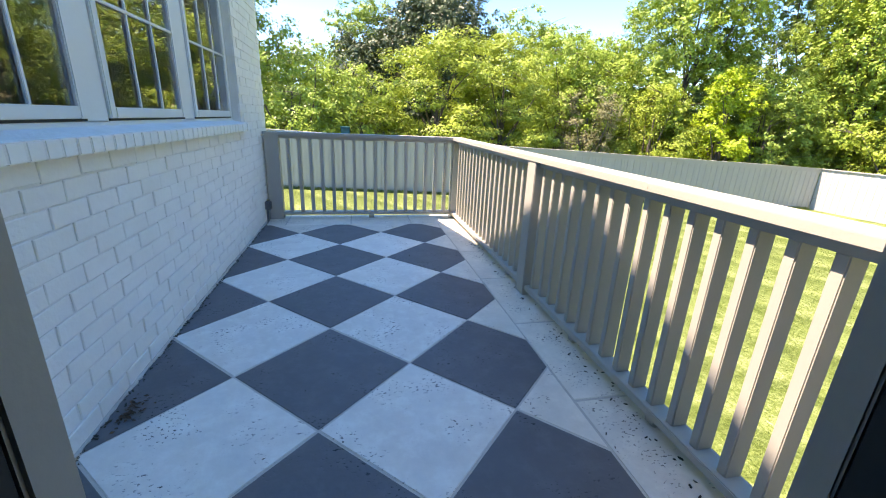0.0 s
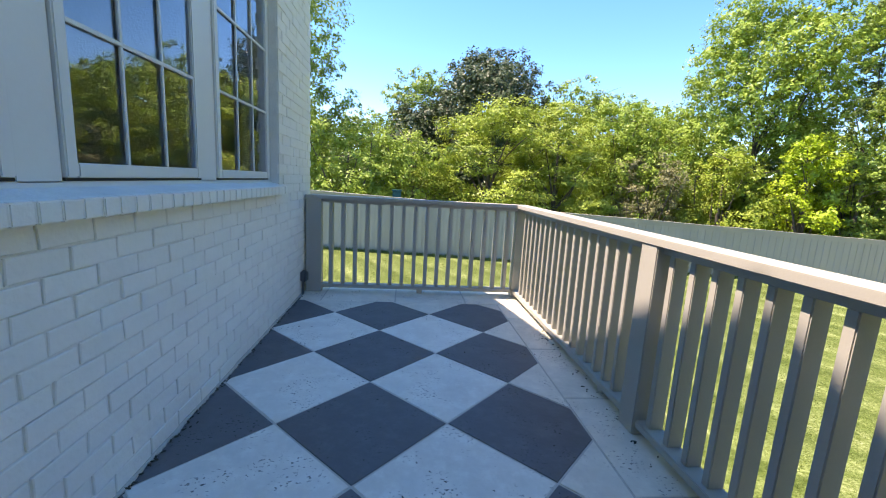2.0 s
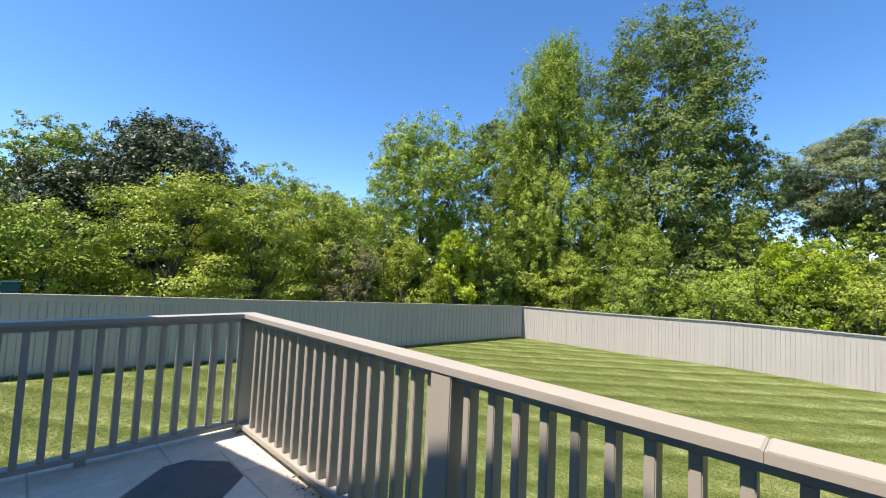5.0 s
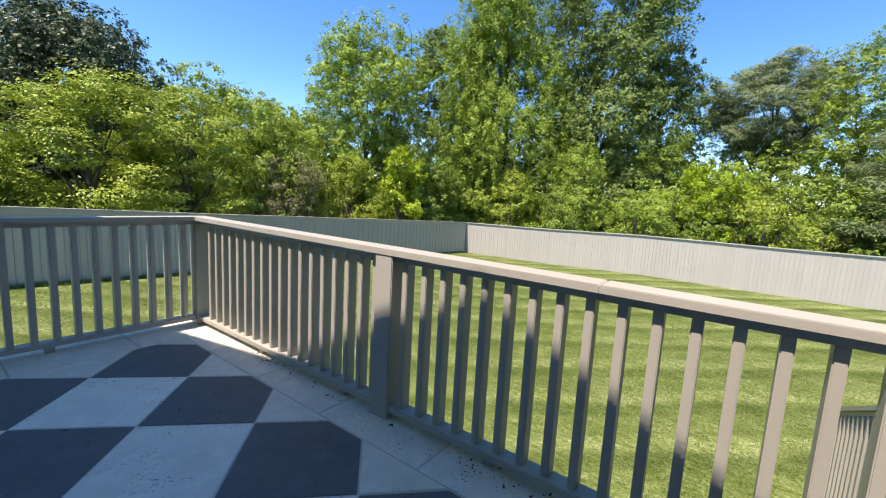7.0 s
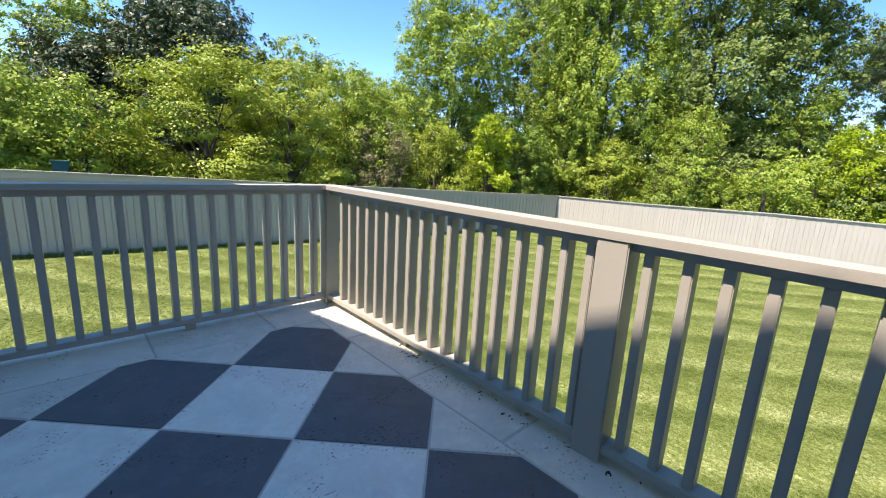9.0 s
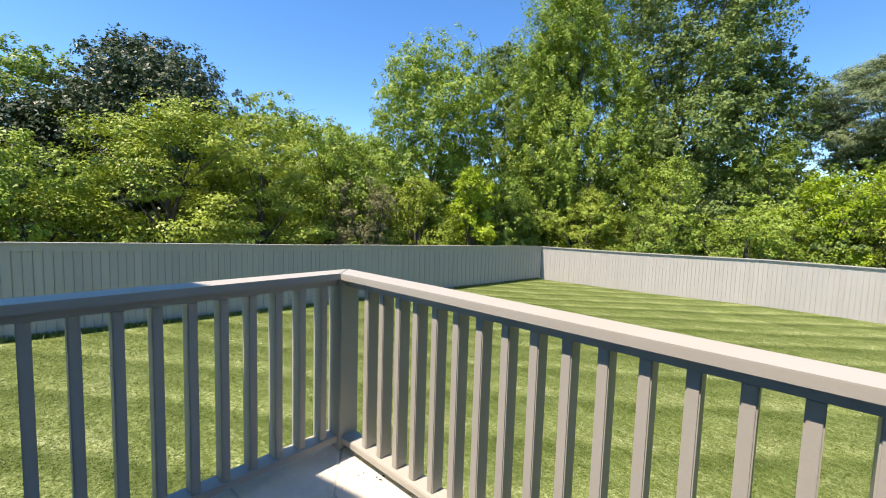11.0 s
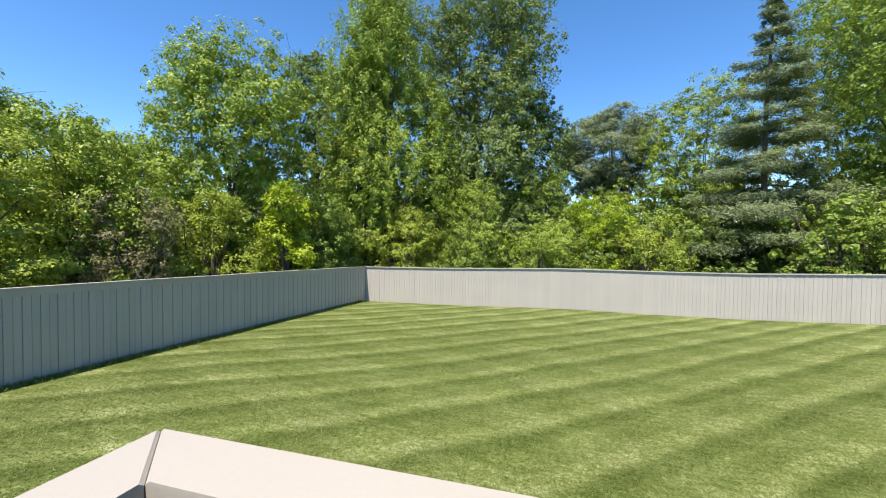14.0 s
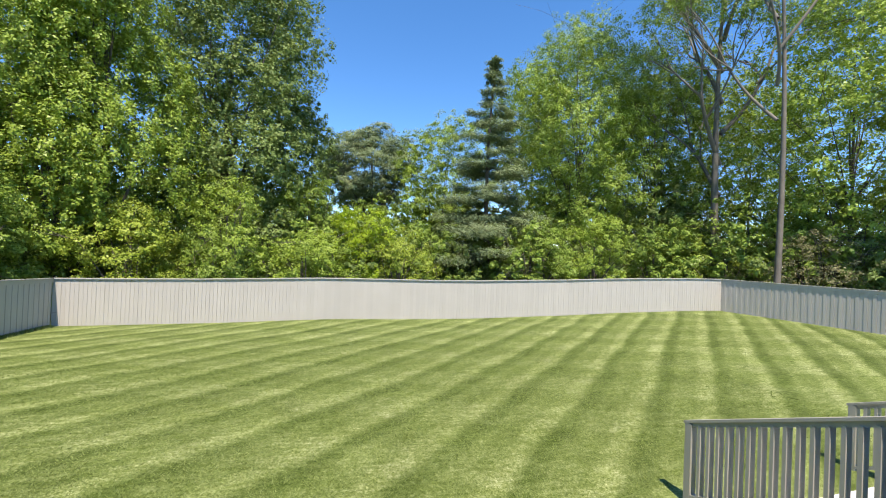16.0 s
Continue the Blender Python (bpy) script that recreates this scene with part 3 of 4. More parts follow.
def stair_rail(y):
    root = empty("stair_railing", 5.47, y, -1.75)
    tagged(root, "taupe painted sloping stair railing with square balusters", "railing", group="stair railings")
    slope, run = -0.42, 3.5
    part("newel", box(-0.05, -0.05, -0.01, 0.05, 0.05, 1.03, 0.005), RAIL_PAINT, root)
    for nm, z0, z1, w in (("cap", 1.03, 1.065, 0.052), ("top_rail", 0.97, 1.029, 0.025), ("bottom_rail", 0.06, 0.10, 0.045)):
        bm = bmesh.new()
        ends = []
        for x in (0.07 if nm == "cap" else -0.04, -run):
            dz = slope * x
            ends.append([bm.verts.new((x, h, zz + dz)) for h, zz in ((-w, z0), (w, z0), (w, z1), (-w, z1))])
        for i in range(4):
            bm.faces.new((ends[0][i], ends[0][(i + 1) % 4], ends[1][(i + 1) % 4], ends[1][i]))
        bm.faces.new(ends[0])
        bm.faces.new(ends[1][::-1])
        part(nm, bm, RAIL_PAINT, root)
    for k in range(1, 28):
        x = -0.03 - 0.1225 * k
        dz = slope * x
        part("baluster", box(x - 0.019, -0.0445, 0.095 + dz, x + 0.019, 0.0445, 0.985 + dz), RAIL_PAINT, root)
    part("post", box(-run - 0.05, -0.05, -slope * run - 0.1, -run + 0.05, 0.05, 1.03 - slope * run, 0.005), RAIL_PAINT, root)


stair_rail(-2.16)
stair_rail(-5.40)

# ---- trees and shrubs ----
nrng = np.random.default_rng(11)


def leaves_mesh(name, centers, radii, outward, per, size, mat, flat=0.0, stretch=1.0):
    """Small pointed leaves round the skin of clumps, each turned to face away from its bough. flat: how level the leaves lie. stretch: length over width."""
    n = len(centers) * per
    c = np.repeat(np.asarray(centers), per, 0)
    r = np.repeat(np.asarray(radii), per, 0)
    o = np.repeat(np.asarray(outward), per, 0)
    d = nrng.normal(size=(n, 3)) + o * 0.45
    d /= np.linalg.norm(d, axis=1, keepdims=True)
    p = c + d * r * (nrng.random((n, 1)) ** 0.5)
    face = d * 0.7 + o * 0.8 + nrng.normal(size=(n, 3)) * 0.55 + np.array([0, 0, 0.35 + 1.2 * flat])
    face /= np.linalg.norm(face, axis=1, keepdims=True) + 1e-9
    a = nrng.normal(size=(n, 3)) + o * 0.6 - np.array([0, 0, 0.25])
    s = np.cross(face, a)
    s /= np.linalg.norm(s, axis=1, keepdims=True) + 1e-9
    a = np.cross(s, face)
    l = size * nrng.uniform(0.55, 1.3, (n, 1))
    w = l * 0.40 / stretch
    v = np.empty((n, 3, 3))
    v[:, 0] = p - a * l * 0.5 - s * w * 0.6
    v[:, 1] = p - a * l * 0.25 + s * w + face * w * 0.3
    v[:, 2] = p + a * l * 0.5
    me = bpy.data.meshes.new(name)
    me.vertices.add(3 * n)
    me.vertices.foreach_set("co", v.ravel())
    me.loops.add(3 * n)
    me.loops.foreach_set("vertex_index", np.arange(3 * n, dtype=np.int32))
    me.polygons.add(n)
    me.polygons.foreach_set("loop_start", (np.arange(n) * 3).astype(np.int32))
    me.update(calc_edges=True)
    me.materials.append(mat)
    return me


def tubes(name, paths, mat, sides=7):
    """Tapered limbs along paths of (x, y, z, radius)."""
    vs, fs = [], []
    for path in paths:
        start = len(vs)
        for i, (x, y, z, r) in enumerate(path):
            q = path[min(i + 1, len(path) - 1)]
            o = path[max(i - 1, 0)]
            t = Vector((q[0] - o[0], q[1] - o[1], q[2] - o[2])).normalized()
            a = t.orthogonal().normalized()
            b = t.cross(a)
            for k in range(sides):
                g = 2 * math.pi * k / sides
                v = Vector((x, y, z)) + (a * math.cos(g) + b * math.sin(g)) * r
                vs.append(v[:])
        for i in range(len(path) - 1):
            for k in range(sides):
                p0, p1 = start + i * sides + k, start + i * sides + (k + 1) % sides
                fs.append((p0, p1, p1 + sides, p0 + sides))
    me = bpy.data.meshes.new(name)
    me.from_pydata(vs, [], fs)
    me.materials.append(mat)
    me.polygons.foreach_set("use_smooth", [True] * len(fs))
    return me


def limb(r, start, end, r0, r1, bend=0.15, steps=6):
    out = []
    length = math.dist(start, end)
    off = [r.uniform(-1, 1) * bend * length for _ in range(3)]
    for i in range(steps + 1):
        k = i / steps
        w = math.sin(math.pi * k)
        out.append(tuple(start[j] + (end[j] - start[j]) * k + off[j] * w * 0.5 for j in range(3)) + (r0 + (r1 - r0) * k,))
    return out


PROFILE = {
    # how wide the crown is at a height from -1 to 1
    "round": lambda z: math.sqrt(max(0.0, 1 - abs(z) ** 2.4)),
    "shrub": lambda z: math.sqrt(max(0.0, 1 - max(0.0, z) ** 2.2)) * (0.85 if z < -0.6 else 1.0),
    "layer": lambda z: math.sqrt(max(0.0, 1 - max(0.0, z) ** 1.8)),
    "pine": lambda z: math.sqrt(max(0.0, 1 - abs(z) ** 3)),
    "upright": lambda z: max(0.0, 1 - ((z + 1) / 2) ** 1.9) ** 0.8 * (0.8 if z < -0.7 else 1.0),
    "open": lambda z: math.sqrt(max(0.0, 1 - abs(z) ** 3)),
}
SQUASH = {"round": 0.85, "shrub": 0.8, "layer": 0.42, "pine": 0.5, "upright": 1.5, "open": 0.6}


def boughs_of(r, shape, base, top, width, depth, seed):
    """The larger lumps of a crown as (centre, half width, half height)."""
    out = []
    nb = int(min(64, max(14, 8 + 1.5 * width + 1.7 * (top - base))))
    squash = SQUASH[shape]
    for i in range(nb):
        zz = -0.92 + 1.88 * (i + r.uniform(0.1, 0.9)) / nb
        a = 2.4 * i + r.uniform(-0.6, 0.6)
        lump = 1 + 0.45 * noise.noise((1.6 * math.cos(a) + seed, 1.6 * math.sin(a), zz * 1.8))
        f = PROFILE[shape](zz) * r.uniform(0.35, 0.95) ** 0.6 * lump
        size = width * (r.uniform(0.17, 0.31) if shape in ("round", "shrub") else r.uniform(0.14, 0.27))
        out.append(((f * width / 2 * math.cos(a), f * depth / 2 * math.sin(a), base + (top - base) * (0.5 + 0.5 * zz)), size, size * squash))
    return out


def fork(r, start, heading, length, radius, level, paths, ends):
    """Limbs that fork and thin out; the tips are kept in ends."""
    h = Vector(heading).normalized()
    end = Vector(start) + h * length
    paths.append(limb(r, tuple(start), tuple(end), radius, radius * 0.55, 0.12, 5))
    if level == 0:
        ends.append(tuple(end))
        return
    for _ in range(3 if level > 1 else 4):
        spread = Vector((r.gauss(0, 1), r.gauss(0, 1), r.gauss(0, 0.6)))
        fork(r, end - h * length * r.uniform(0.0, 0.45), h + spread * 0.42 + Vector((0, 0, 0.12)), length * r.uniform(0.55, 0.8), radius * 0.52, level - 1, paths, ends)


def tree(name, label, category, x, y, height, width, base, leaf, count, size, shape="round", bark=BARK, seed=1, trunk_r=0.16, bare=0.0, lean=0.0, depth=None):
    """One tree: tapered trunk with limbs, and a crown of leafy boughs with an uneven outline. base: height at which the crown begins."""
    r = random.Random(seed)
    root = empty(name, x, y, lawn_z(x, y) - 0.05)
    tagged(root, label, category, group="trees and shrubs round the garden")
    depth = depth or width
    per = 40
    n = max(10, int(count * 2.5) // per)
    centers, radii, outward, paths = [], [], [], []
    trunk_top = base + (height - base) * (0.94 if shape == "cone" else 0.72)
    paths.append(limb(r, (0, 0, 0), (lean, 0, trunk_top), trunk_r, trunk_r * 0.2, 0.05, 8))
    if shape == "cone":
        tiers = []
        for k in range(19):
            level = (k + r.uniform(-0.2, 1.2)) / 19
            for j in range(6):
                a = 6.283 * j / 6 + k * 0.9 + r.uniform(-0.35, 0.35)
                reach = (width / 2) * max(0.06, 1 - level) ** 0.75 * r.uniform(0.5, 1.12)
                z = base + (height - base) * min(0.97, max(0.0, level + r.uniform(-0.025, 0.025)))
                tiers.append((a, reach, z))
                tip = (reach * math.cos(a), reach * math.sin(a), z - 0.10 * reach)
                paths.append(limb(r, (0, 0, z + 0.1 * reach), tip, 0.045 * (1 - level) + 0.012, 0.008, 0.06, 4))
        weights = [t[1] ** 1.4 + 0.05 for t in tiers]
        for a, reach, z in r.choices(tiers, weights, k=n):
            k = r.uniform(0.22, 1.0) ** 0.75
            side = r.gauss(0, 0.2) * reach * (0.4 + k * 0.6)
            cx, cy = reach * k * math.cos(a) - side * math.sin(a), reach * k * math.sin(a) + side * math.cos(a)
            centers.append((cx, cy, z + 0.1 * reach - 0.2 * reach * k + 0.14 * reach * k ** 4))
            s = 0.16 + 0.07 * reach
            radii.append((s * 1.5, s * 1.5, s * 0.8))
            outward.append((0.35 * math.cos(a), 0.35 * math.sin(a), 0.8))
        for k in range(n // 25):
            drop = 2.2 * r.random() ** 0.8
            a, out = r.uniform(0, 6.28), 0.34 * drop * r.random() ** 0.5
            centers.append((out * math.cos(a), out * math.sin(a), height - drop - 0.1))
            radii.append((0.05 + 0.06 * drop, 0.05 + 0.06 * drop, 0.14))
            outward.append((0, 0, 1))
    else:
        boughs = boughs_of(r, shape, base, height, width, depth, seed)
        if shape == "open":
            ends = []
            crook = base * r.uniform(0.8, 1.0)
            for k in range(5 + int(bare) // 4):
                a = 1.9 * k + r.uniform(-0.5, 0.5)
                z = crook + (trunk_top - crook) * k / (5 + int(bare) // 4)
                fork(r, (lean * z / trunk_top, 0, z), (math.cos(a) * 0.62, math.sin(a) * 0.62, 1.0), height * 0.17, trunk_r * 0.55, 3, paths, ends)
            boughs = [(e, 0.085 * width + 0.2, 0.070 * width + 0.2) for e in ends if e[2] > base * 0.8]
        else:
            for c, hw, hh in r.sample(boughs, min(len(boughs), 12 + int(bare))):
                k = max(0.08, min(0.8, (c[2] / height) * 0.8 - 0.15))
                foot = (lean * k, 0, trunk_top * k if shape != "shrub" else 0.1)
                paths.append(limb(r, foot, c, trunk_r * (1 - k) * 0.5 + 0.015, 0.014, 0.16))
                for _ in range(2 + 2 * (bare > 0)):
                    tip = tuple(c[j] + r.uniform(-1, 1) * hw * (1.5 if j < 2 else 0.9) for j in range(3))
                    paths.append(limb(r, c, tip, 0.018, 0.005, 0.15, 3))
        weights = [hw * hw for _, hw, _ in boughs]
        for c, hw, hh in r.choices(boughs, weights, k=n):
            d = Vector((r.gauss(0, 1), r.gauss(0, 1), r.gauss(0.35, 0.9))).normalized()
            f = r.uniform(0.6, 1.12) if r.random() < 0.8 else r.uniform(0.1, 0.9)
            centers.append((c[0] + d.x * hw * f + lean * c[2] / height, c[1] + d.y * hw * f, c[2] + d.z * hh * f))
            s = r.uniform(0.5, 1.3) * (0.030 * width + 0.20)
            radii.append((s * 1.3, s * 1.3, s * 0.5) if shape in ("layer", "pine") else (s * 0.75, s * 0.75, s * 1.25) if shape == "upright" else (s, s, s * 0.8))
            out = Vector((c[0], c[1], (c[2] - base) * 0.35)).normalized() * 0.35 + d * 0.75
            outward.append(out[:])
        # the crown fills its height and breadth
        cz = np.array(centers)
        high = base + (cz[:, 2] - base) * ((height - base - 0.1) / max(0.2, np.quantile(cz[:, 2], 0.99) - base))
        reach = np.hypot(cz[:, 0] - lean * 0.5, cz[:, 1] * width / depth)
        wide = (width / 2) / max(0.2, np.quantile(reach, 0.91))
        if shape != "open":
            cz[:, 0] *= wide
            cz[:, 1] *= wide
        cz[:, 2] = high
        centers = cz
    part("trunk", tubes("trunk", paths, bark, 5 if len(paths) > 60 else 7), None, root)
    flat = {"layer": 0.7, "cone": 0.5, "pine": 0.35}.get(shape, 0.1)
    stretch = 2.6 if leaf == "needle" else 1.0
    part("crown", leaves_mesh("crown", centers, radii, outward, per, size * 0.75, LEAF[leaf], flat, stretch), None, root)
    return root


def at(bearing, dist):
    ox, oy = (0.13, -0.91) if bearing < 32 else (0.42, 1.58) if bearing < 88 else (1.35, 2.6)
    return ox + dist * math.sin(radians(bearing)), oy + dist * math.cos(radians(bearing))


def plant(kind, label, bearing, dist, elev, spread, **more):
    """Places a tree by its bearing from the terrace, its distance, the height angle of its top and its spread in degrees."""
    x, y = at(bearing, dist)
    height = 1.4 + dist * math.tan(radians(elev)) - lawn_z(x, y)
    width = 2 * dist * math.tan(radians(spread / 2))
    low = more.pop("low", 0.15)
    return tree(kind, label, "tree" if kind.endswith("tree") else "shrub", x, y, height, width, height * low, **more)


T = "broadleaf_tree"
S = "garden_shrub"
# beyond the north fence
plant(T, "leafy green tree rising beside the house corner", -18.5, 20, 23, 20, leaf="mid", count=15000, size=0.20, seed=3, low=0.1)
plant(S, "bright spring-green shrub behind the fence", -8, 17, 6.5, 17, leaf="bright", count=8000, size=0.16, shape="shrub", seed=4, low=0.02)
plant(S, "fresh green shrub behind the fence", 1, 18, 5.5, 13, leaf="bright", count=7000, size=0.16, shape="shrub", seed=5, low=0.02)
plant(T, "light green tree behind the dark evergreen", 1.5, 30, 13.5, 12, leaf="mid", count=12000, size=0.24, seed=6)
plant("evergreen_tree", "dark glossy-leaved evergreen tree with a rounded crown", 9.8, 26, 15.7, 18, leaf="dark", count=36000, size=0.24, seed=7, low=0.06)
plant("maple_tree", "spreading yellow-green maple with layered branches", 12.0, 17.5, 10.2, 18, leaf="yellow", count=15000, size=0.14, shape="layer", seed=8, low=0.08)
plant("maple_tree", "yellow-green maple with layered branches", 21, 19, 10.3, 13, leaf="yellow", count=12000, size=0.14, shape="layer", seed=9, low=0.06)
plant(T, "spring-green tree behind the fence", 22, 26, 12.9, 11, leaf="bright", count=9000, size=0.2, seed=10, low=0.1)
plant(T, "soft green tree behind the fence", 27, 26, 11.4, 11, leaf="bright", count=10000, size=0.2, seed=12, low=0.06)
plant(T, "far pale green tree above the shrubs", 33.5, 34, 10.4, 9, leaf="bright", count=7000, size=0.26, seed=13)
plant(S, "tall fresh green shrub behind the fence", 29.5, 22, 10.2, 12, leaf="bright", count=14000, size=0.16, shape="shrub", seed=14, low=0.02)
plant(S, "tall spring-green shrub behind the fence", 36.5, 23, 9.6, 12, leaf="bright", count=13000, size=0.17, shape="shrub", seed=15, low=0.02)
plant(S, "russet and green twiggy shrub", 36, 18, 4.6, 9, leaf="russet", count=5000, size=0.13, shape="shrub", seed=16, low=0.02, bare=6)
plant(T, "tall green tree with a rounded ragged crown", 46, 25, 21.8, 17, leaf="bright", count=32000, size=0.21, seed=17, low=0.05)
plant(S, "yellow-green young shrub behind the fence", 52, 22, 6.6, 7.5, leaf="lime", count=5000, size=0.17, shape="shrub", seed=18, low=0.02)
plant(S, "olive green shrub behind the fence", 44, 21, 5.0, 11, leaf="yellow", count=7000, size=0.15, shape="shrub", seed=19, low=0.02)
plant(T, "dark green tree with ragged top", 55.8, 33, 21.6, 10.5, leaf="deep", count=20000, size=0.28, seed=20, low=0.1)
plant(S, "green shrub at the fence corner", 56, 24, 6.0, 9, leaf="mid", count=7000, size=0.17, shape="shrub", seed=21, low=0.02)
# beyond the fence corner
plant(T, "tall light green tree with upright branches", 65.0, 29, 31.0, 16, leaf="bright", count=60000, size=0.185, shape="upright", seed=22, low=0.2, trunk_r=0.3)
plant(T, "light green tree with upright branches", 61.5, 28, 22, 10, leaf="bright", count=17000, size=0.2, shape="upright", seed=23, low=0.08)
plant(T, "very tall deep green tree with large leaves", 77.3, 33, 31, 20, leaf="deep", count=50000, size=0.27, seed=24, low=0.18, trunk_r=0.42, lean=0.5)
plant(T, "deep green tree beside a taller one", 85, 36, 18, 10, leaf="deep", count=12000, size=0.28, seed=25, low=0.12)
plant(S, "rounded light green shrub", 77, 25, 7.6, 9.5, leaf="bright", count=8000, size=0.15, shape="shrub", seed=26, low=0.02)
plant(S, "pale flowering green shrub behind the fence", 76, 24.5, 2.4, 10, leaf="mid", count=6000, size=0.13, shape="shrub", seed=27, low=0.02)
plant(S, "green shrub behind the fence", 68, 25, 4.0, 9, leaf="yellow", count=6000, size=0.16, shape="shrub", seed=28, low=0.02)
plant(S, "green shrub behind the fence", 85.5, 23, 1.8, 9, leaf="bright", count=6000, size=0.14, shape="shrub", seed=29, low=0.02)
plant(T, "slender green young tree", 88.5, 29, 9.5, 8, leaf="mid", count=8000, size=0.18, seed=30, low=0.1)
plant("pine_tree", "round-topped pine with bare limbs under its crown", 96.5, 44, 16.3, 11.6, leaf="needle", count=30000, size=0.40, shape="pine", seed=31, low=0.5, trunk_r=0.3, bare=8)
plant("lime_shrub", "bright lime-green shrub behind the fence", 95, 25, 5.6, 9, leaf="lime", count=9000, size=0.15, shape="shrub", seed=32, low=0.02)
plant(S, "grey-green shrub behind the fence", 101, 25, 3.2, 9, leaf="yellow", count=6000, size=0.15, shape="shrub", seed=33, low=0.02)
plant(S, "low green shrub behind the fence", 92, 24.5, 1.8, 10, leaf="mid", count=5000, size=0.14, shape="shrub", seed=34, low=0.02)
plant(T, "spring-green tree behind a spruce", 107, 38, 17.5, 12, leaf="bright", count=24000, size=0.22, seed=35, low=0.05)
plant("spruce_tree", "tall conical conifer with drooping grey-green boughs", 113.4, 31, 26.2, 19, leaf="needle", count=46000, size=0.30, shape="cone", seed=36, low=0.06, trunk_r=0.24)
plant(T, "tall spring-green tree with a dark trunk", 125, 36, 28, 17, leaf="bright", count=52000, size=0.20, seed=37, low=0.2, trunk_r=0.3, bare=10)
plant(T, "green tree at the edge of the wood", 119, 43, 24.5, 14, leaf="mid", count=24000, size=0.28, seed=38, low=0.1)
plant(T, "green tree with an open crown", 134, 42, 24, 14, leaf="mid", count=26000, size=0.25, seed=39, low=0.2, bare=10)
plant(T, "tall sparse tree with bare forked limbs", 141, 36, 40, 20, leaf="mid", count=26000, size=0.20, shape="open", seed=40, low=0.25, trunk_r=0.32, bare=14, bark=PALE_BARK)
plant(T, "tall straight sparse tree with a pale trunk", 146.5, 30, 45, 17, leaf="mid", count=9000, size=0.18, shape="open", seed=41, low=0.4, trunk_r=0.19, bare=12, bark=PALE_BARK, lean=0.6)
plant(T, "green woodland tree among the trunks", 152, 38, 27, 20, leaf="bright", count=28000, size=0.26, seed=42, low=0.12, bare=6)
plant(T, "green tree filling the wood behind bare limbs", 133, 50, 21, 15, leaf="bright", count=22000, size=0.3, seed=51, low=0.1)
plant(T, "olive green tree filling the wood behind bare limbs", 144, 48, 20, 15, leaf="yellow", count=22000, size=0.3, seed=52, low=0.1)
plant(T, "yellow-green tree at the wood's edge", 162, 34, 26, 16, leaf="yellow", count=10000, size=0.24, shape="open", seed=43, low=0.15, bare=6)
plant(T, "green woodland tree among the trunks", 172, 36, 26, 18, leaf="mid", count=8000, size=0.28, seed=44, low=0.1)
plant(S, "pale spreading shrub in the shade of the wood", 121, 27, 3.0, 9, leaf="mid", count=6000, size=0.14, shape="layer", seed=45, low=0.05)
plant(S, "spring-green shrub in the wood", 127.5, 29, 5.5, 9, leaf="bright", count=7000, size=0.17, shape="shrub", seed=46, low=0.02)
plant(S, "green shrub in the wood", 138, 36, 4.5, 10, leaf="yellow", count=6000, size=0.16, shape="shrub", seed=47, low=0.02)
plant(S, "twiggy brown shrub in the wood", 150, 34, 4.0, 10, leaf="russet", count=5000, size=0.15, shape="shrub", seed=48, low=0.02, bare=6)
# teal hopper standing behind the north fence
hopper = empty("teal_hopper", -0.15, 13.3, lawn_z(-0.15, 13.3))
tagged(hopper, "small weathered teal box on a post behind the fence", "garden box")
TEAL = material("teal_paint", (0.02, 0.12, 0.12), rough=0.6, vary=0.25, scale=8, fine=40, bump=0.1)
part("post", box(-0.05, -0.05, -0.05, 0.05, 0.05, 1.50, 0.005), BARK, hopper)
part("body", box(-0.15, -0.13, 1.50, 0.15, 0.13, 1.98, 0.012), TEAL, hopper)
part("lid", box(-0.18, -0.16, 1.98, 0.18, 0.16, 2.03, 0.012), TEAL, hopper, "overhanging teal lid")

# ranks further back close the view
for k in range(26):
    b = -24 + k * 8.0
    plant(T, "woodland tree standing further back", b, 46 + 5 * math.sin(k * 2.1), 8.0 + 1.8 * math.sin(k * 1.7), 13, leaf=("deep", "mid", "deep", "mid", "deep")[k % 5], count=4200, size=0.42, seed=60 + k, low=0.02)
for k in range(24):
    b = -10 + k * 7.6
    plant(S, "dense shaded undergrowth behind the fence", b, (34 if b > 126 else 28) + 2 * math.sin(k * 1.3), 3.6 + 1.0 * math.sin(k * 2.7), 11, leaf=("deep", "mid")[k % 2], count=3600, size=0.28, shape="shrub", seed=90 + k, low=0.01)

for k in range(22):
    b = -14 + k * 8.2
    plant(S, "tall shaded thicket behind the garden", b, 37 + 2 * math.sin(k * 1.9), 6.6 + 1.2 * math.sin(k * 2.3), 13, leaf=("deep", "mid", "mid")[k % 3], count=3600, size=0.34, shape="shrub", seed=130 + k, low=0.01)

# ---- bricks ----
brick_meshes = []
for k in range(12):
    bm = box(-0.02, -BL / 2 + 0.0052, -CH / 2 + 0.003, 0.0, BL / 2 - 0.0052, CH / 2 - 0.003)
    for v in bm.verts:
        if v.co.x > -0.01:
            v.co += Vector((rng.uniform(-0.0025, 0.0), rng.uniform(-0.004, 0.004), rng.uniform(-0.002, 0.003)))
    bmesh.ops.bevel(bm, geom=[e for e in bm.edges if all(v.co.x > -0.01 for v in e.verts)], offset=0.003, segments=1, affect="EDGES")
    bm.normal_update()
    me = bpy.data.meshes.new("brick")
    bm.to_mesh(me)
    bm.free()
    me.materials.append(WHITE_BRICK)
    brick_meshes.append(me)
far = bmesh.new()
made = 0
courses = int(gable(APEX_Y) / CH)
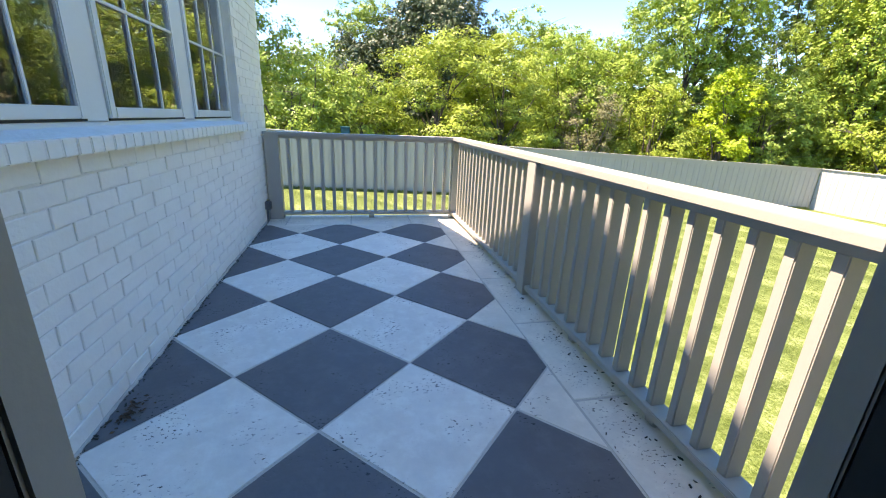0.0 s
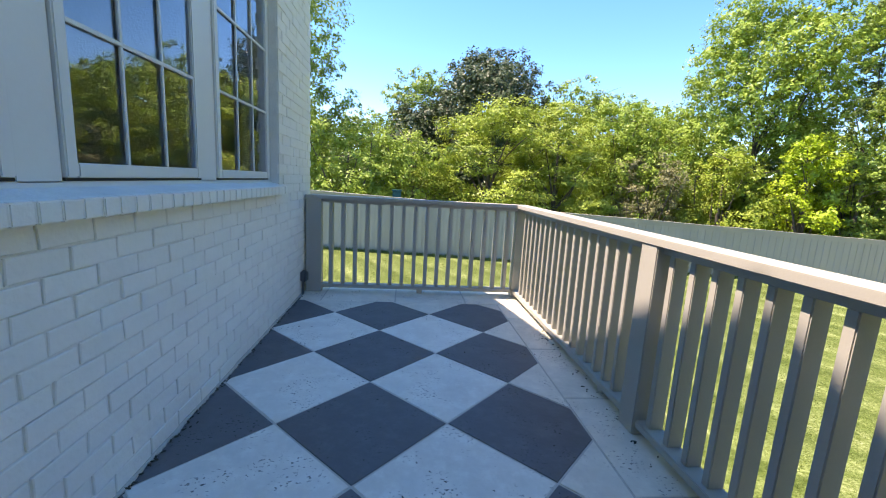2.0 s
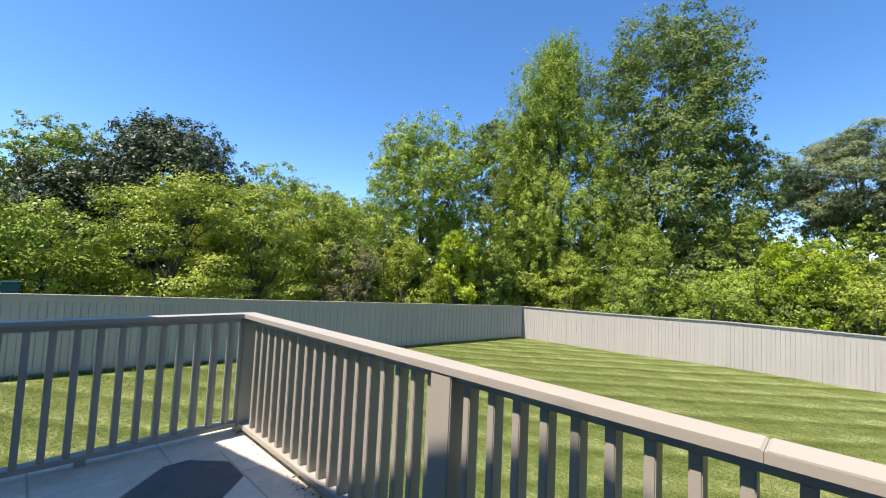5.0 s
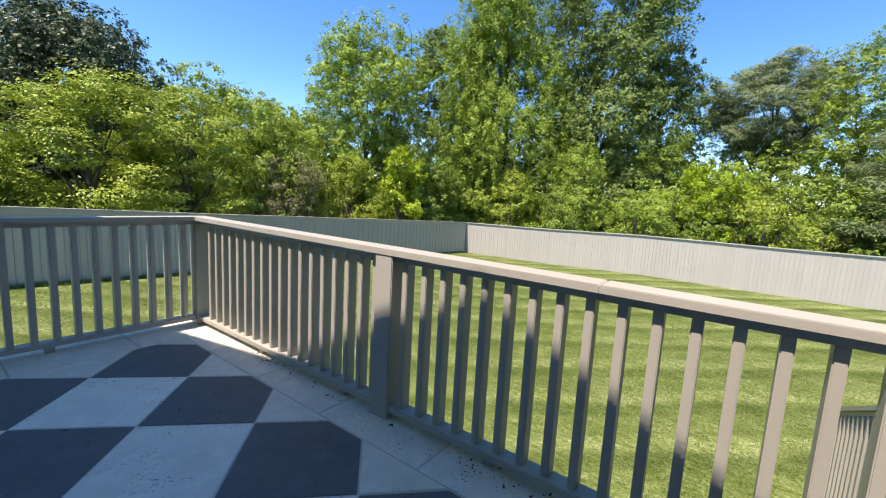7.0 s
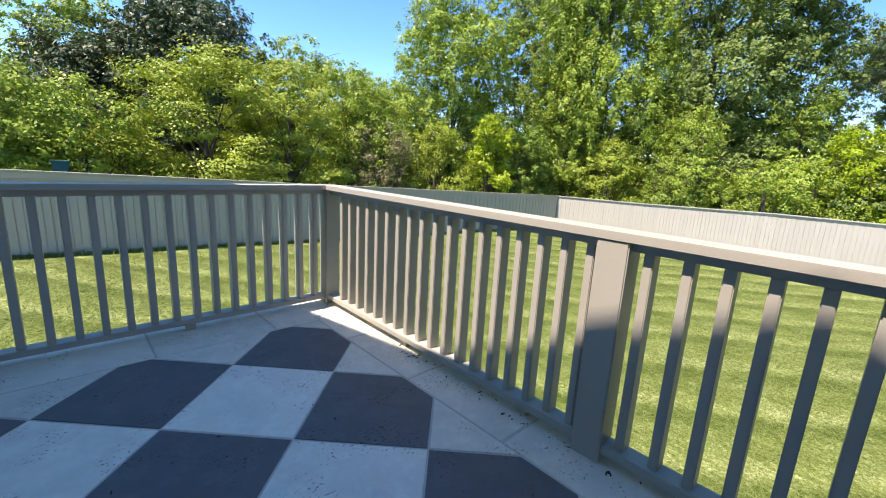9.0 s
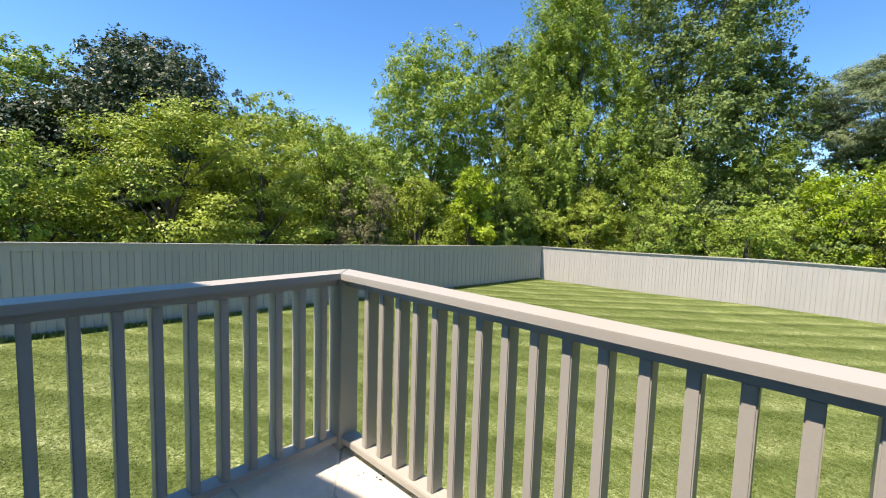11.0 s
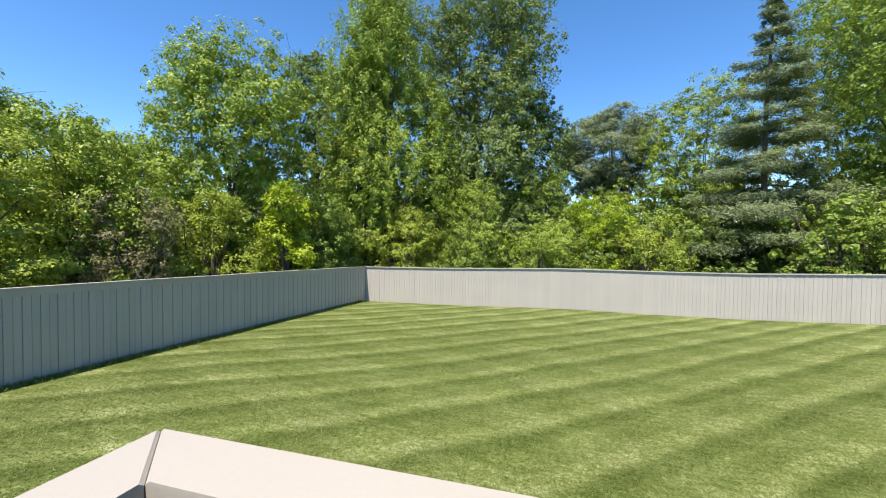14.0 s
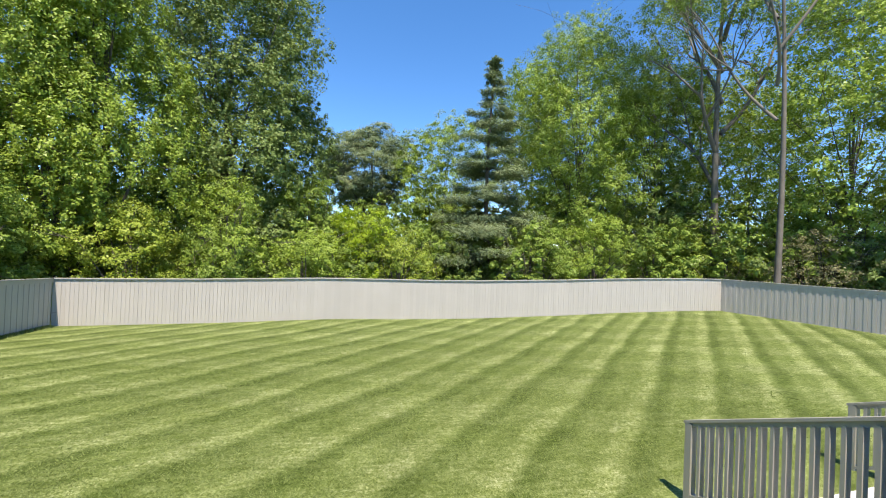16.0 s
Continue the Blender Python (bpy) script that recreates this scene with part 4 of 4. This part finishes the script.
for c in range(courses):
    z = 0.004 + (c + 0.5) * CH
    y = -1.93 + (BL / 2 if c % 2 else 0.0)
    while y < CORNER - 0.02:
        y0, y1 = max(-1.93, y), min(CORNER, y + BL)
        mid = (y0 + y1) / 2
        ok = z < gable(mid) - 0.1 and not (WIN_S < mid < WIN_N and WIN_B - 0.10 < z < WIN_T + 0.02)
        if y1 - y0 > 0.04 and ok:
            scale = (y1 - y0) / BL
            m = Matrix.Translation((WX + rng.uniform(-0.004, 0.0015), mid, z + rng.uniform(-0.003, 0.003))) @ Matrix.Rotation(rng.uniform(-0.012, 0.012), 4, "X") @ Matrix.Rotation(rng.uniform(-0.008, 0.008), 4, "Z") @ Matrix.Diagonal((1, scale, 1, 1))
            src = brick_meshes[rng.randrange(12)]
            if z < WIN_B - 0.10 and made < 300:
                ob = part("brick", src, None, wall_west)
                ob.matrix_local = m
                made += 1
            else:
                tmp = src.copy()
                tmp.transform(m)
                far.from_mesh(tmp)
                bpy.data.meshes.remove(tmp)
        y += BL
ob = part("brick_field", far, WHITE_BRICK, wall_west)
ob["kind"] = "stuff"
# rowlock sill under the window
y = WIN_S - 0.06
while y < WIN_N - 0.03:
    w = 0.0805
    bm = box(-0.14, -w / 2 + 0.004, -0.09, 0.055 + rng.uniform(-0.003, 0.003), w / 2 - 0.004, 0.0, 0.004)
    for v in bm.verts:
        v.co.z -= 0.20 * max(0.0, v.co.x + 0.08) if v.co.z > -0.04 else 0.0
    ob = part("sill_brick", bm, WHITE_BRICK, wall_west)
    ob.location = (WX, y + w / 2, WIN_B + 0.025)
    y += w

fill = bmesh.new()
ends = [[fill.verts.new((WX + x, yy, WIN_B + 0.025 + z)) for x, z in ((-0.14, -0.088), (0.050, -0.087), (0.050, -0.0275), (-0.08, -0.0018), (-0.14, -0.0018))] for yy in (WIN_S - 0.05, WIN_N - 0.01)]
for i in range(5):
    fill.faces.new((ends[0][i], ends[0][(i + 1) % 5], ends[1][(i + 1) % 5], ends[1][i]))
fill.faces.new(ends[0])
fill.faces.new(ends[1][::-1])
part("sill_mortar", fill, MORTAR, wall_west)

# uneven bead of mortar where the tiles meet the wall
bead = bmesh.new()
rows = []
for k in range(236):
    yy = -1.92 + k * 0.02
    w, h = 0.013 + 0.010 * noise.noise((yy * 9, 0, 0)) + rng.uniform(-0.005, 0.005), 0.009 + 0.008 * noise.noise((yy * 13, 4, 0))
    rows.append([bead.verts.new(p) for p in ((WX - 0.008, yy, -0.004), (WX + w, yy, -0.004), (WX + w * 0.8, yy, 0.006), (WX + 0.002, yy, h), (WX - 0.008, yy, h))])
for p, q in zip(rows, rows[1:]):
    for i in range(5):
        bead.faces.new((p[i], p[(i + 1) % 5], q[(i + 1) % 5], q[i]))
part("mortar_bead", bead, GROUT, wall_west, "dirty crumbling mortar at the wall foot")

# ---- grass blades on the nearer lawn ----
gcount = 640000
gx = -4 + 20 * nrng.random(gcount)
gy = -8 + 19.4 * nrng.random(gcount)
keep = ~((gx < 5.8) & (gy < -1.9)) & ~((gx < 1.7) & (gy < 3.1))
far_off = np.hypot(gx - 1.5, gy - 1.0)
keep &= nrng.random(gcount) > np.clip((far_off - 5) / 11, 0, 1)
gx, gy = gx[keep], gy[keep]
fringe = 16000
fx = -8 + 28.2 * nrng.random(fringe)
gx = np.concatenate([gx, fx])
gy = np.concatenate([gy, 11.55 + (12.2 - 11.55) * (fx + 16.0) / 36.45 - 0.04 - np.abs(nrng.normal(0, 0.09, fringe))])
gz = np.array([ground_at(a, b) for a, b in zip(gx, gy)])
n = len(gx)
ang = nrng.random(n) * 6.283
h = nrng.uniform(0.008, 0.028, n)
h[-fringe:] = nrng.uniform(0.03, 0.12, fringe)
tilt = nrng.uniform(-0.075, 0.075, (n, 2))
w = 0.004 + 0.0007 * np.hypot(gx - 1.4, gy)
v = np.empty((n, 3, 3))
v[:, 0] = np.stack([gx - w * np.cos(ang), gy - w * np.sin(ang), gz - 0.01], 1)
v[:, 1] = np.stack([gx + w * np.cos(ang), gy + w * np.sin(ang), gz - 0.01], 1)
v[:, 2] = np.stack([gx + tilt[:, 0], gy + tilt[:, 1], gz + h], 1)
me = bpy.data.meshes.new("grass_blades")
me.vertices.add(3 * n)
me.vertices.foreach_set("co", v.ravel())
me.loops.add(3 * n)
me.loops.foreach_set("vertex_index", np.arange(3 * n, dtype=np.int32))
me.polygons.add(n)
me.polygons.foreach_set("loop_start", (np.arange(n) * 3).astype(np.int32))
me.update(calc_edges=True)
me.materials.append(BLADES)
tagged(new("grass_blades", me), "short mown grass blades on the lawn", "grass", kind="stuff")

# ---- crumbs of dirt, bark and grit along the wall foot and the rail ----
crumbs = bmesh.new()
for k in range(420):
    side = rng.random()
    if side < 0.55:
        x, y = WX + 0.012 + abs(rng.gauss(0, 0.012)), rng.uniform(-1.6, 2.7)
    elif side < 0.8:
        x, y = 1.34 + abs(rng.gauss(0, 0.05)), rng.uniform(-1.8, 2.6)
    else:
        x, y = rng.uniform(-0.8, 1.4), rng.uniform(-1.6, 2.6)
    s = rng.uniform(0.002, 0.006) * (1 if side < 0.8 else 0.7)
    m = Matrix.Translation((x, y, 0.0015 + s * 0.4)) @ Euler((rng.uniform(-0.4, 0.4), rng.uniform(-0.4, 0.4), rng.uniform(0, 6.28))).to_matrix().to_4x4() @ Matrix.Diagonal((rng.uniform(1, 3) * s, s, s * 0.6, 1))
    bmesh.ops.create_icosphere(crumbs, subdivisions=1, radius=1.0, matrix=m)
tagged(part("grit", crumbs, SOIL), "dark grit and bark crumbs scattered on the tiles", "grit", kind="stuff")
leaf_bed = bmesh.new()
for k in range(60):
    m = Matrix.Translation((-0.80 + abs(rng.gauss(0, 0.035)), -0.62 + rng.gauss(0, 0.05), 0.003)) @ Euler((rng.uniform(-0.5, 0.5), rng.uniform(-0.5, 0.5), rng.uniform(0, 6.28))).to_matrix().to_4x4()
    vs = [leaf_bed.verts.new(m @ Vector(p)) for p in ((-0.012, 0, 0), (0, -0.006, 0.002), (0.012, 0, 0.001), (0, 0.006, 0.003))]
    leaf_bed.faces.new(vs)
tagged(part("leaf_litter", leaf_bed, material("dead_leaf", (0.10, 0.06, 0.035), rough=0.9, vary=0.4, island=0.4)), "small heap of dead brown leaf litter by the wall", "leaf litter", kind="stuff")
